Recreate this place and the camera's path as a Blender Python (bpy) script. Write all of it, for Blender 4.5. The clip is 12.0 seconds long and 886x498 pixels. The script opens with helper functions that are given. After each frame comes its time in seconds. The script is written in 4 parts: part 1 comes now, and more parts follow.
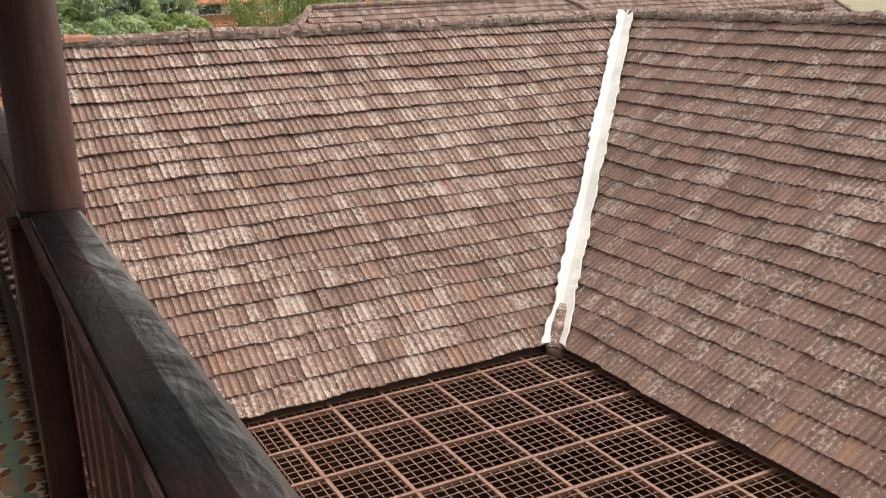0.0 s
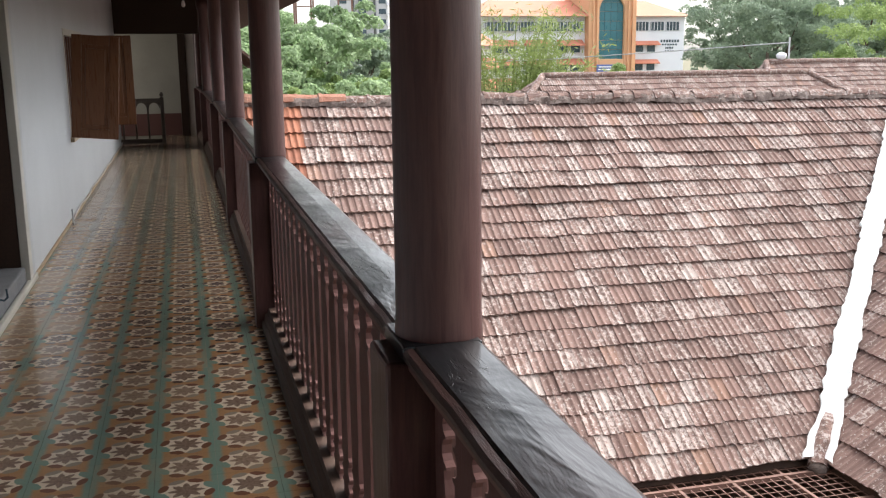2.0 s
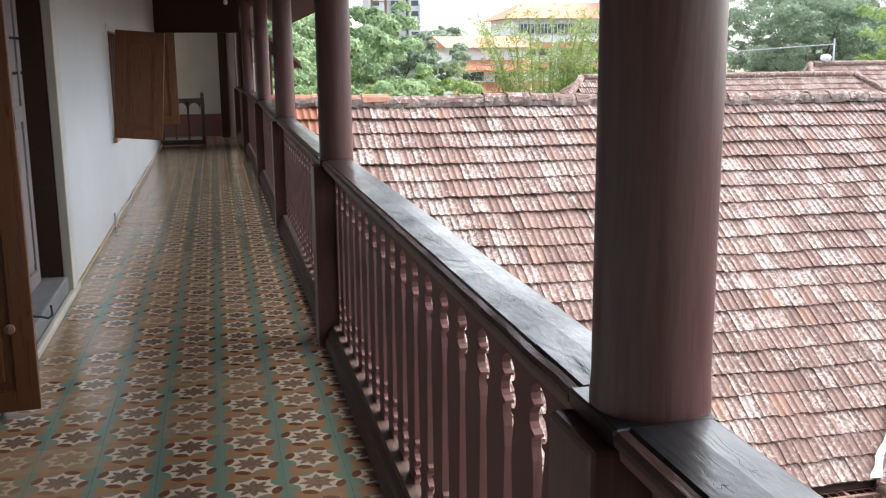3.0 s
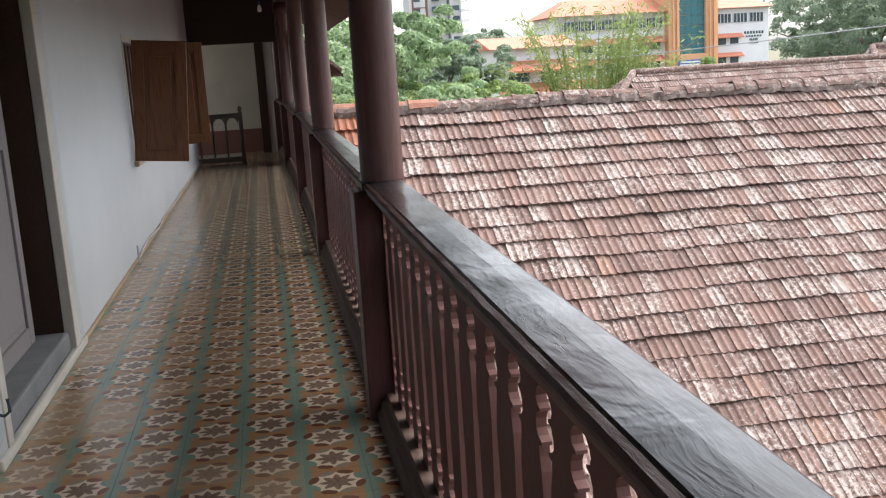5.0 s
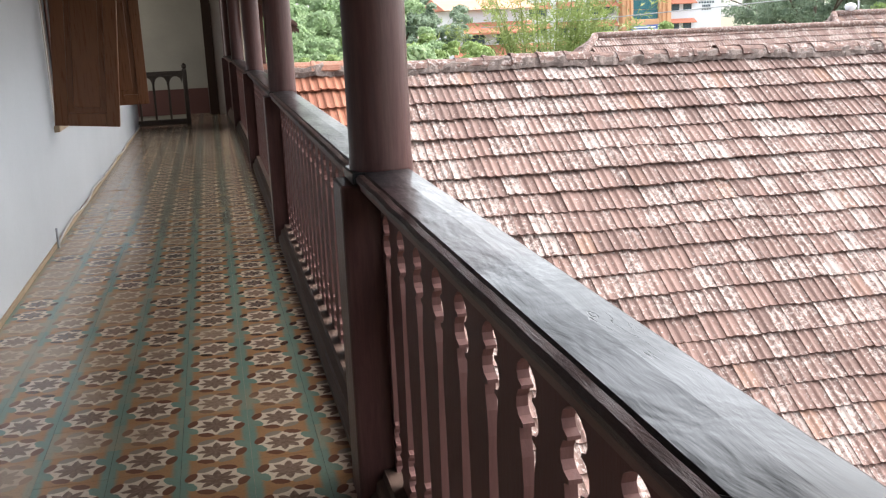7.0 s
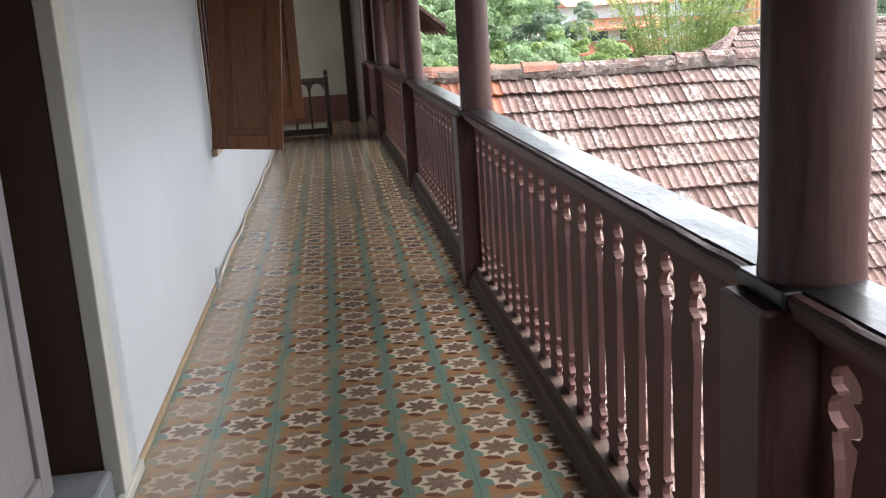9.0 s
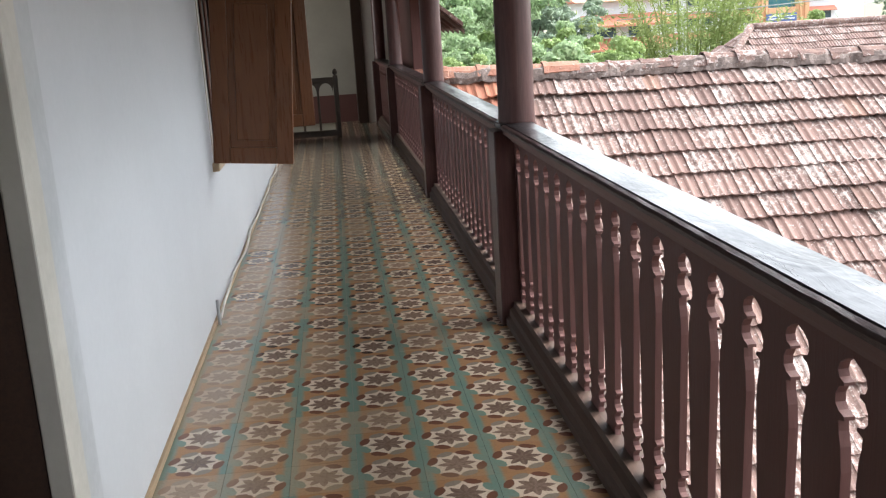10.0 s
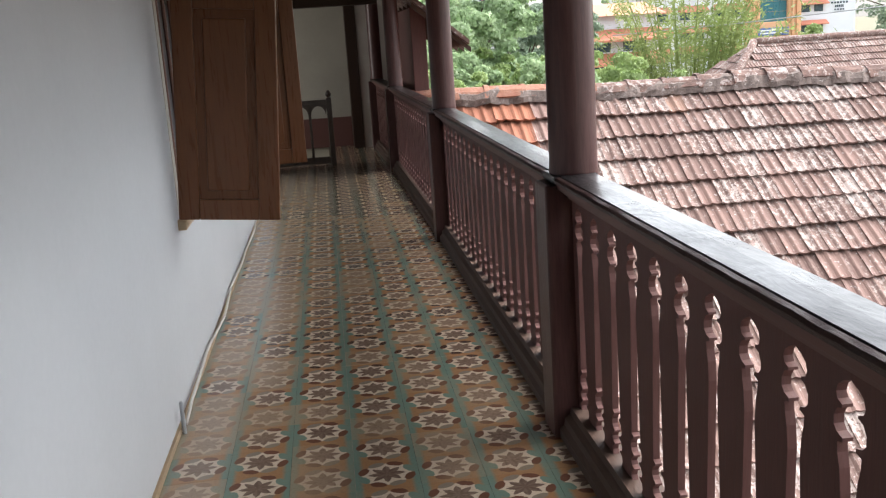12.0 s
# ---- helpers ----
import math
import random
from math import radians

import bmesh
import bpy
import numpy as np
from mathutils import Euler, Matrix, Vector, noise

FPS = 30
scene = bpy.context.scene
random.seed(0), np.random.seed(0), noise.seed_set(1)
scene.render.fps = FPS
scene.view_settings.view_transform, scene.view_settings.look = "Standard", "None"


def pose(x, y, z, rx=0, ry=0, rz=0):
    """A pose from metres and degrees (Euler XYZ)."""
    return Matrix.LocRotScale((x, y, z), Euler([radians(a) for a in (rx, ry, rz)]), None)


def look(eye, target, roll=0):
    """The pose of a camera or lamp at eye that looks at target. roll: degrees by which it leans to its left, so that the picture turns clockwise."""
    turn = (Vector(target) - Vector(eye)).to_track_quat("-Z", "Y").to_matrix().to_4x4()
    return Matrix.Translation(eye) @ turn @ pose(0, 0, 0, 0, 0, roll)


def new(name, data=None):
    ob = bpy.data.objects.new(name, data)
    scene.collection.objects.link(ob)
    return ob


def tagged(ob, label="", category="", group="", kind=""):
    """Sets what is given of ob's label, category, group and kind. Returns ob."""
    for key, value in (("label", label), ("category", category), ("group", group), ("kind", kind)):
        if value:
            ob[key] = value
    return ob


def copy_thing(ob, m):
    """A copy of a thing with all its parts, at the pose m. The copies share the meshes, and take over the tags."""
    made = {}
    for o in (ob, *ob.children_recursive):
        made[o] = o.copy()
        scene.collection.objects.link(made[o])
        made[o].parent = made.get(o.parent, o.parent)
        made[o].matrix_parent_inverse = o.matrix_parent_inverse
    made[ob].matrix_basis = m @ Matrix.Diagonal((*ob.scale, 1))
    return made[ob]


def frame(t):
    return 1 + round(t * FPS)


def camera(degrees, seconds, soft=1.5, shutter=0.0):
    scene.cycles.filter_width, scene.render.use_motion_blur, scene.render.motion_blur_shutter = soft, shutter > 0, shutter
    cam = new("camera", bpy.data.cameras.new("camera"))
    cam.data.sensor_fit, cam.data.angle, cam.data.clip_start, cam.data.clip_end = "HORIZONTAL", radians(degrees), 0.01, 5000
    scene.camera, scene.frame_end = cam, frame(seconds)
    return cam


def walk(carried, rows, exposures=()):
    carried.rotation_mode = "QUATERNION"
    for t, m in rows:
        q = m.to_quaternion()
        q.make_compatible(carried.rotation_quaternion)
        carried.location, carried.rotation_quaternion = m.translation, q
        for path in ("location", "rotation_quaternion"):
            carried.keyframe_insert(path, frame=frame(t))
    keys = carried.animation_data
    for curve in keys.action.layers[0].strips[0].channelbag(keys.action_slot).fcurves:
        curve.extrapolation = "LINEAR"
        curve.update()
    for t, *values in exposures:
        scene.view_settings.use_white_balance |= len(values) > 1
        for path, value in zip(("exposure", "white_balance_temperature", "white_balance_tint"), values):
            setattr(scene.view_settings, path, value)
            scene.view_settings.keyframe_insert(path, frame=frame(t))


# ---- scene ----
cam = camera(49.7, 12.0, soft=1.2)
PATH = [
    (0, (-0.093, 0.572, 1.436), (0.791, 2.283, 0.896), -2.1),
    (0.1, (-0.104, 0.659, 1.433), (0.714, 2.402, 0.893), -2.4),
    (0.5, (-0.156, 0.878, 1.41), (0.5, 2.695, 0.895), -0.5),
    (1, (-0.28, 1.081, 1.392), (0.318, 2.928, 0.913), -0.8),
    (1.5, (-0.303, 1.31, 1.385), (0.242, 3.184, 0.946), -0.4),
    (2, (-0.303, 1.588, 1.399), (0.204, 3.481, 1.003), -0.6),
    (2.5, (-0.355, 1.873, 1.36), (0.127, 3.774, 0.97), -0.3),
    (3, (-0.423, 2.101, 1.359), (0.024, 4.011, 0.968), -0.5),
    (3.5, (-0.37, 2.337, 1.345), (0.031, 4.258, 0.958), -0.7),
    (3.7, (-0.322, 2.423, 1.361), (0.043, 4.349, 0.968), -0.7),
    (5.3, (-0.289, 3.265, 1.295), (0.06, 5.198, 0.918), -3.7),
    (5.5, (-0.292, 3.348, 1.303), (0.085, 5.274, 0.922), -3.1),
    (6, (-0.279, 3.689, 1.235), (0.177, 5.593, 0.825), -3.2),
    (6.5, (-0.3, 3.948, 1.242), (0.197, 5.828, 0.774), -2.9),
    (7, (-0.281, 4.227, 1.25), (0.158, 6.124, 0.791), -2.4),
    (7.5, (-0.356, 4.455, 1.295), (-0.005, 6.369, 0.834), -2.7),
    (9.5, (-0.634, 5.585, 1.319), (-0.439, 7.524, 0.869), -3.7),
    (10, (-0.65, 5.915, 1.337), (-0.453, 7.851, 0.878), -3.5),
    (10.5, (-0.664, 6.197, 1.327), (-0.467, 8.135, 0.877), -3.5),
    (11, (-0.69, 6.473, 1.337), (-0.499, 8.414, 0.894), -4.3),
    (11.5, (-0.684, 6.73, 1.342), (-0.477, 8.668, 0.895), -3.9),
    (12, (-0.663, 6.981, 1.357), (-0.448, 8.922, 0.928), -3.8),
]
walk(cam, [(t, look(eye, target, roll)) for t, eye, target, roll in PATH], [(0.0, 1.2, 7600, 12), (0.6, 1.3, 7000, 11), (1.0, 1.35, 6800, 10), (1.5, 1.64, 6500, 10), (2.5, 1.86, 6500, 10), (3.5, 2.28, 6100, 10), (5.5, 1.7, 6450, 10), (6.0, 2.05, 6400, 10), (6.5, 2.18, 6450, 10), (7.5, 2.13, 6350, 10), (9.5, 2.36, 6250, 9), (11.0, 2.18, 6400, 9), (11.5, 2.24, 6400, 9), (12.0, 2.05, 6400, 10)])


# ---- light ----
world = bpy.data.worlds.new("world")
scene.world = world
world.use_nodes = True
wn, wl = world.node_tree.nodes, world.node_tree.links
sky = wn.new("ShaderNodeTexSky")
sky.sky_type, sky.sun_disc = "NISHITA", False
SUN_UP, SUN_AZ = radians(53), radians(72)
sky.sun_elevation, sky.sun_rotation = SUN_UP, SUN_AZ
sky.dust_density, sky.air_density = 3.0, 1.0
pale = wn.new("ShaderNodeHueSaturation")
pale.inputs["Saturation"].default_value = 0.25
wl.new(sky.outputs[0], pale.inputs["Color"])
wl.new(pale.outputs[0], wn["Background"].inputs[0])
wn["Background"].inputs[1].default_value = 0.15
sun_data = bpy.data.lights.new("sun", "SUN")
sun_data.energy, sun_data.angle, sun_data.color = 1.65, radians(70), (1.0, 0.97, 0.93)
sun = new("sun", sun_data)
sun.matrix_world = look((0, 0, 0), (-math.sin(SUN_AZ) * math.cos(SUN_UP), -math.cos(SUN_AZ) * math.cos(SUN_UP), -math.sin(SUN_UP)))

# added fill lamp in an unseen stairwell opening, brightens the gallery end
stair_fill = bpy.data.lights.new("stair_fill_light", "AREA")
stair_fill.shape, stair_fill.size, stair_fill.size_y = "RECTANGLE", 1.3, 1.4
stair_fill.energy, stair_fill.color = 10.0, (1.0, 0.97, 0.92)
new("stair_fill_light", stair_fill).matrix_world = look((-3.62, 19.3, 1.45), (-0.5, 19.3, 0.9))


# ---- materials ----
class Mat:
    """A small node-graph writer."""

    def __init__(self, name, rough=0.6, metal=0.0):
        self.m = bpy.data.materials.new(name)
        self.m.use_nodes = True
        self.n, self.l = self.m.node_tree.nodes, self.m.node_tree.links
        self.b = self.n["Principled BSDF"]
        self.b.inputs["Roughness"].default_value = rough
        self.b.inputs["Metallic"].default_value = metal

    def put(self, socket, v):
        if hasattr(v, "is_output"):
            self.l.new(v, socket)
        elif isinstance(v, (tuple, list)) and len(v) == 3 and socket.type == "RGBA":
            socket.default_value = (*v, 1)
        else:
            socket.default_value = v

    def math(self, op, a, b=0.0, c=0.0):
        x = self.n.new("ShaderNodeMath")
        x.operation = op
        for s, v in zip(x.inputs, (a, b, c)):
            self.put(s, v)
        return x.outputs[0]

    def mix(self, f, a, b, mode="MIX"):
        x = self.n.new("ShaderNodeMix")
        x.data_type, x.blend_type = "RGBA", mode
        self.put(x.inputs[0], f), self.put(x.inputs[6], a), self.put(x.inputs[7], b)
        return x.outputs[2]

    def coords(self, kind="Object", scale=(1, 1, 1)):
        x = self.n.new("ShaderNodeTexCoord")
        y = self.n.new("ShaderNodeMapping")
        y.inputs["Scale"].default_value = scale
        self.l.new(x.outputs[kind], y.inputs[0])
        return y.outputs[0]

    def world_pos(self, scale=(1, 1, 1)):
        x = self.n.new("ShaderNodeNewGeometry")
        y = self.n.new("ShaderNodeMapping")
        y.inputs["Scale"].default_value = scale
        self.l.new(x.outputs["Position"], y.inputs[0])
        return y.outputs[0]

    def noise(self, scale, vec=None, detail=4.0, rough=0.55, distort=0.0):
        x = self.n.new("ShaderNodeTexNoise")
        x.inputs["Scale"].default_value, x.inputs["Detail"].default_value = scale, detail
        x.inputs["Roughness"].default_value, x.inputs["Distortion"].default_value = rough, distort
        if vec:
            self.l.new(vec, x.inputs["Vector"])
        return x.outputs["Fac"]

    def ramp(self, f, lo, hi):
        x = self.n.new("ShaderNodeMapRange")
        x.interpolation_type = "SMOOTHSTEP"
        self.put(x.inputs[0], f)
        x.inputs[1].default_value, x.inputs[2].default_value = lo, hi
        return x.outputs[0]

    def rnd(self, island=False):
        if island:
            return self.n.new("ShaderNodeNewGeometry").outputs["Random Per Island"]
        return self.n.new("ShaderNodeObjectInfo").outputs["Random"]

    def bump(self, h, strength=0.3, dist=0.01):
        x = self.n.new("ShaderNodeBump")
        x.inputs["Strength"].default_value, x.inputs["Distance"].default_value = strength, dist
        self.l.new(h, x.inputs["Height"])
        self.l.new(x.outputs[0], self.b.inputs["Normal"])

    def done(self, colour, rough=None):
        self.put(self.b.inputs["Base Color"], colour)
        if rough is not None:
            self.put(self.b.inputs["Roughness"], rough)
        return self.m


def plain(name, a, b, rough=0.6, scale=6.0, fine=60.0, bump=0.15, metal=0.0, stretch=(1, 1, 1)):
    """Two colours mixed by a coarse and a fine noise, with relief."""
    m = Mat(name, rough, metal)
    p = m.world_pos(stretch)
    n1, n2 = m.noise(scale, p), m.noise(fine, p)
    f = m.math("ADD", m.math("MULTIPLY", m.ramp(n1, 0.3, 0.7), 0.7), m.math("MULTIPLY", n2, 0.3))
    m.bump(m.math("ADD", n1, m.math("MULTIPLY", n2, 0.4)), bump, 0.01)
    return m.done(m.mix(f, a, b), m.math("ADD", m.math("MULTIPLY", n2, 0.25), rough - 0.12))


def wood(name, a, b, rough, stretch, bump=0.25, grain=14.0, shine=0.3):
    """Wood with grain along the axis that stretch shortens."""
    m = Mat(name, rough)
    p = m.world_pos(stretch)
    g = m.noise(grain, p, 6.0, 0.65, 0.6)
    big = m.noise(1.7, m.world_pos(), 3.0)
    f = m.math("ADD", m.math("MULTIPLY", m.ramp(g, 0.3, 0.7), 0.65), m.math("MULTIPLY", big, 0.35))
    m.bump(g, bump, 0.006)
    m.b.inputs["Specular IOR Level"].default_value = shine
    return m.done(m.mix(f, a, b), m.math("ADD", m.math("MULTIPLY", g, 0.3), rough - 0.15))


def rail_material(name):
    """Sooty weathered timber, worn smooth and shiny, with fine wavy grain, knots and cracks."""
    m = Mat(name, 0.3)
    p = m.world_pos((7, 1.0, 7))
    warp = m.n.new("ShaderNodeTexNoise")
    warp.inputs["Scale"].default_value = 4.5
    warp.inputs["Detail"].default_value = 2.0
    m.l.new(m.world_pos((1, 0.8, 1)), warp.inputs["Vector"])
    bent = m.n.new("ShaderNodeVectorMath")
    bent.operation = "MULTIPLY_ADD"
    m.l.new(warp.outputs["Color"], bent.inputs[0])
    bent.inputs[1].default_value = (0.6, 0.6, 0.6)
    m.l.new(p, bent.inputs[2])
    q = bent.outputs[0]
    grain = m.noise(13.0, q, 3.5, 0.6)
    swell = m.noise(7.0, m.world_pos((1, 0.5, 1)), 3.0, 0.5, 1.2)
    blotch = m.noise(3.2, m.world_pos(), 5.0, 0.6)
    line = m.math("ABSOLUTE", m.math("SUBTRACT", m.noise(9.0, q, 1.0, 0.5), 0.5))
    crack = m.math("MULTIPLY", m.ramp(line, 0.01, 0.003), m.ramp(m.noise(7.0, m.world_pos((1.3, 0.5, 1)), 2.0), 0.6, 0.72))
    col = m.mix(m.ramp(grain, 0.3, 0.7), (0.003, 0.0034, 0.004), (0.012, 0.0133, 0.0155))
    col = m.mix(m.math("MULTIPLY", m.ramp(blotch, 0.48, 0.7), 0.45), col, (0.03, 0.031, 0.033))
    polish = m.ramp(m.noise(1.1, m.world_pos(), 3.0), 0.5, 0.62)
    col = m.mix(m.math("MULTIPLY", polish, 0.6), col, (0.03, 0.0105, 0.01))
    col = m.mix(crack, col, (0.003, 0.003, 0.003))
    h = m.math("SUBTRACT", m.math("ADD", m.math("MULTIPLY", grain, 0.2), m.math("MULTIPLY", swell, 1.3)), m.math("MULTIPLY", crack, 0.8))
    m.bump(h, 0.55, 0.006)
    m.b.inputs["Specular IOR Level"].default_value = 0.12
    m.b.inputs["Coat Roughness"].default_value = 0.17
    worn = m.n.new("ShaderNodeBump")
    worn.inputs["Strength"].default_value, worn.inputs["Distance"].default_value = 0.5, 0.006
    m.l.new(h, worn.inputs["Height"])
    m.l.new(worn.outputs[0], m.b.inputs["Coat Normal"])
    m.put(m.b.inputs["Coat Weight"], m.math("ADD", m.math("MULTIPLY", m.ramp(blotch, 0.3, 0.6), 0.4), 0.25))
    return m.done(col, m.math("ADD", m.math("MULTIPLY", grain, 0.3), 0.2))


def weathered(name, a, b, pale, amount, scale=9.0, bump=0.8):
    """Old clay or mortar: two tones, soot and hard-edged patches of pale lichen."""
    m = Mat(name, 0.95)
    p = m.world_pos()
    n1, n2, n3 = m.noise(scale, p, 5.0, 0.65), m.noise(38.0, p, 4.0, 0.65), m.noise(1.3, p, 2.0)
    col = m.mix(m.ramp(n1, 0.35, 0.65), a, b)
    col = m.mix(m.math("MULTIPLY", m.ramp(n2, 0.55, 0.7), 0.6), col, tuple(0.45 * c for c in a))
    f = m.math("ADD", m.math("ADD", m.noise(15.0, p, 5.0, 0.7, 0.4), m.math("MULTIPLY", n2, 0.25)), m.math("MULTIPLY", n3, 0.25))
    col = m.mix(m.math("MULTIPLY", m.ramp(f, amount, amount + 0.06), 0.8), col, pale)
    m.bump(m.math("ADD", n1, m.math("MULTIPLY", n2, 0.6)), bump, 0.015)
    return m.done(col)


def roof_tile_material(name, island, fresh=False, bare=0.0):
    """Weathered clay with streaks down the flutes, pale lichen and sooty tiles, varied tile by tile."""
    m = Mat(name, 0.9)
    r = m.rnd(island)
    r2 = m.math("FRACT", m.math("MULTIPLY", r, 17.31))
    r3 = m.math("FRACT", m.math("MULTIPLY", r, 71.7))
    p = m.world_pos()
    n_big, n_mid, n_fine = m.noise(0.5, p, 3.0), m.noise(13.0, p, 5.0, 0.65), m.noise(55.0, p, 4.0, 0.6)
    uv = m.n.new("ShaderNodeSeparateXYZ")
    m.l.new(m.n.new("ShaderNodeTexCoord").outputs["UV"], uv.inputs[0])
    at = m.n.new("ShaderNodeCombineXYZ")
    m.put(at.inputs[0], m.math("ADD", m.math("MULTIPLY", uv.outputs[0], 9.0), m.math("MULTIPLY", r, 91.0)))
    m.put(at.inputs[1], m.math("MULTIPLY", uv.outputs[1], 1.1))
    m.put(at.inputs[2], m.math("MULTIPLY", r, 37.0))
    streak = m.noise(1.0, at.outputs[0], 4.0, 0.6, 0.3)
    if fresh:
        col = m.mix(r, (0.3, 0.115, 0.065), (0.2, 0.075, 0.045))
        col = m.mix(m.math("MULTIPLY", m.ramp(n_mid, 0.5, 0.75), 0.5), col, (0.12, 0.06, 0.045))
    else:
        col = m.mix(r, (0.112, 0.066, 0.055), (0.19, 0.116, 0.097))
        col = m.mix(m.ramp(r2, 0.96, 0.995), col, (0.215, 0.125, 0.092))
        soot = m.ramp(m.math("ADD", streak, m.math("MULTIPLY", r3, 0.3)), 0.6, 0.9)
        col = m.mix(m.math("MULTIPLY", soot, 0.5), col, (0.07, 0.048, 0.041))
        blot = m.noise(17.0, p, 5.0, 0.72, 0.3)
        group = m.noise(1.5, p, 2.0)
        tone = m.math("ADD", m.math("MULTIPLY", m.math("SUBTRACT", r3, 0.5), 0.19), m.math("ADD", m.math("MULTIPLY", n_big, 0.2), m.math("MULTIPLY", group, 0.3)))
        amount = m.math("ADD", m.math("ADD", m.math("MULTIPLY", blot, 0.95), tone), m.math("MULTIPLY", m.math("SUBTRACT", streak, 0.5), 0.45))
        amount = m.math("ADD", amount, m.math("SUBTRACT", m.math("MULTIPLY", n_fine, 0.16), bare))
        wash = m.ramp(amount, 0.67, 1.02)
        col = m.mix(m.math("MULTIPLY", wash, 0.5), col, (0.27, 0.2, 0.177))
        lichen = m.ramp(amount, 0.855, 0.905)
        col = m.mix(m.math("MULTIPLY", lichen, 0.75), col, (0.38, 0.322, 0.295))
        spots = m.ramp(m.noise(24.0, p, 2.0), 0.655, 0.7)
        col = m.mix(m.math("MULTIPLY", spots, 0.7), col, (0.47, 0.43, 0.41))
    m.bump(m.math("ADD", m.math("MULTIPLY", streak, 1.5), n_fine), 0.45, 0.008)
    return m.done(col)


def floor_tile_material(name, island):
    """Printed cement tile: an eight-pointed star in petals between ochre and teal bands."""
    m = Mat(name, 0.3)
    uv = m.n.new("ShaderNodeTexCoord").outputs["UV"]
    sep = m.n.new("ShaderNodeSeparateXYZ")
    m.l.new(uv, sep.inputs[0])
    jit = m.math("MULTIPLY", m.math("SUBTRACT", m.noise(55.0, m.world_pos()), 0.5), 0.05)
    x = m.math("ADD", m.math("SUBTRACT", sep.outputs[0], 0.5), jit)
    y = m.math("ADD", m.math("SUBTRACT", sep.outputs[1], 0.5), jit)
    r = m.math("SQRT", m.math("ADD", m.math("MULTIPLY", x, x), m.math("MULTIPLY", y, y)))
    th = m.math("ADD", m.math("ARCTAN2", y, x), 2 * math.pi)
    oct_ = math.pi / 4
    k = m.math("FLOOR", m.math("DIVIDE", th, oct_))
    phi = m.math("SUBTRACT", th, m.math("MULTIPLY", m.math("ADD", k, 0.5), oct_))
    lx = m.math("DIVIDE", m.math("SUBTRACT", m.math("MULTIPLY", r, m.math("COSINE", phi)), 0.385), 0.076)
    ly = m.math("DIVIDE", m.math("MULTIPLY", r, m.math("SINE", phi)), 0.136)
    petal = m.ramp(m.math("ADD", m.math("MULTIPLY", lx, lx), m.math("MULTIPLY", ly, ly)), 1.2, 0.8)
    psi = m.math("DIVIDE", m.math("PINGPONG", th, oct_ / 2), oct_ / 2)
    star = m.ramp(m.math("SUBTRACT", m.math("SUBTRACT", 0.3, m.math("MULTIPLY", psi, 0.14)), r), -0.012, 0.012)
    white = m.ramp(m.math("SUBTRACT", m.math("SUBTRACT", 0.395, m.math("MULTIPLY", psi, 0.075)), r), -0.012, 0.012)
    k4 = m.math("MODULO", k, 4.0)
    odd = m.math("MODULO", k, 2.0)
    grey_k = m.math("COMPARE", k4, 2.0, 0.1)
    rand = m.rnd(island)
    teal = m.mix(m.noise(9.0, m.world_pos()), (0.085, 0.185, 0.165), (0.16, 0.2, 0.16))
    ochre = m.mix(m.noise(14.0, m.world_pos(), 5.0), (0.275, 0.135, 0.056), (0.295, 0.172, 0.09))
    band = m.ramp(m.math("ABSOLUTE", x), 0.34, 0.44)
    col = m.mix(band, ochre, teal)
    col = m.mix(white, col, (0.52, 0.425, 0.33))
    pc = m.mix(grey_k, teal, (0.2, 0.165, 0.13))
    pc = m.mix(odd, pc, (0.115, 0.047, 0.028))
    col = m.mix(petal, col, pc)
    half = m.math("GREATER_THAN", m.math("FRACT", m.math("DIVIDE", th, oct_)), 0.5)
    sc = m.mix(rand, (0.11, 0.074, 0.06), (0.2, 0.14, 0.108))
    sc = m.mix(m.math("MULTIPLY", half, 0.3), sc, (0.25, 0.185, 0.14))
    sc = m.mix(m.math("MULTIPLY", m.ramp(m.noise(60.0, m.world_pos(), 4.0), 0.45, 0.65), 0.6), sc, (0.09, 0.055, 0.04))
    col = m.mix(star, col, sc)
    place = m.n.new("ShaderNodeSeparateXYZ")
    m.l.new(m.world_pos(), place.inputs[0])
    # wall reflection put into the colour: paler near the wall and far along
    pale_sheen = m.math("ADD", m.math("MULTIPLY", m.ramp(place.outputs[0], -0.6, -1.15), 0.3), m.math("MULTIPLY", m.ramp(place.outputs[1], 9.5, 15.0), 0.14))
    # random tile wear, plus the painted sheen above
    worn = m.ramp(m.math("ADD", pale_sheen, m.math("ADD", m.math("MULTIPLY", m.noise(2.2, m.world_pos()), 0.7), m.math("MULTIPLY", rand, 0.5))), 0.66, 1.0)
    col = m.mix(m.math("ADD", m.math("MULTIPLY", worn, 0.6), 0.04), col, (0.3, 0.215, 0.14))
    dirt = m.noise(120.0, m.world_pos(), 3.0)
    col = m.mix(m.math("MULTIPLY", m.ramp(dirt, 0.45, 0.7), 0.25), col, (0.12, 0.09, 0.06))
    big = m.noise(5.0, m.world_pos(), 5.0)
    m.bump(m.noise(30.0, m.world_pos()), 0.06, 0.004)
    return m.done(col, m.math("ADD", m.math("MULTIPLY", big, 0.2), 0.1))


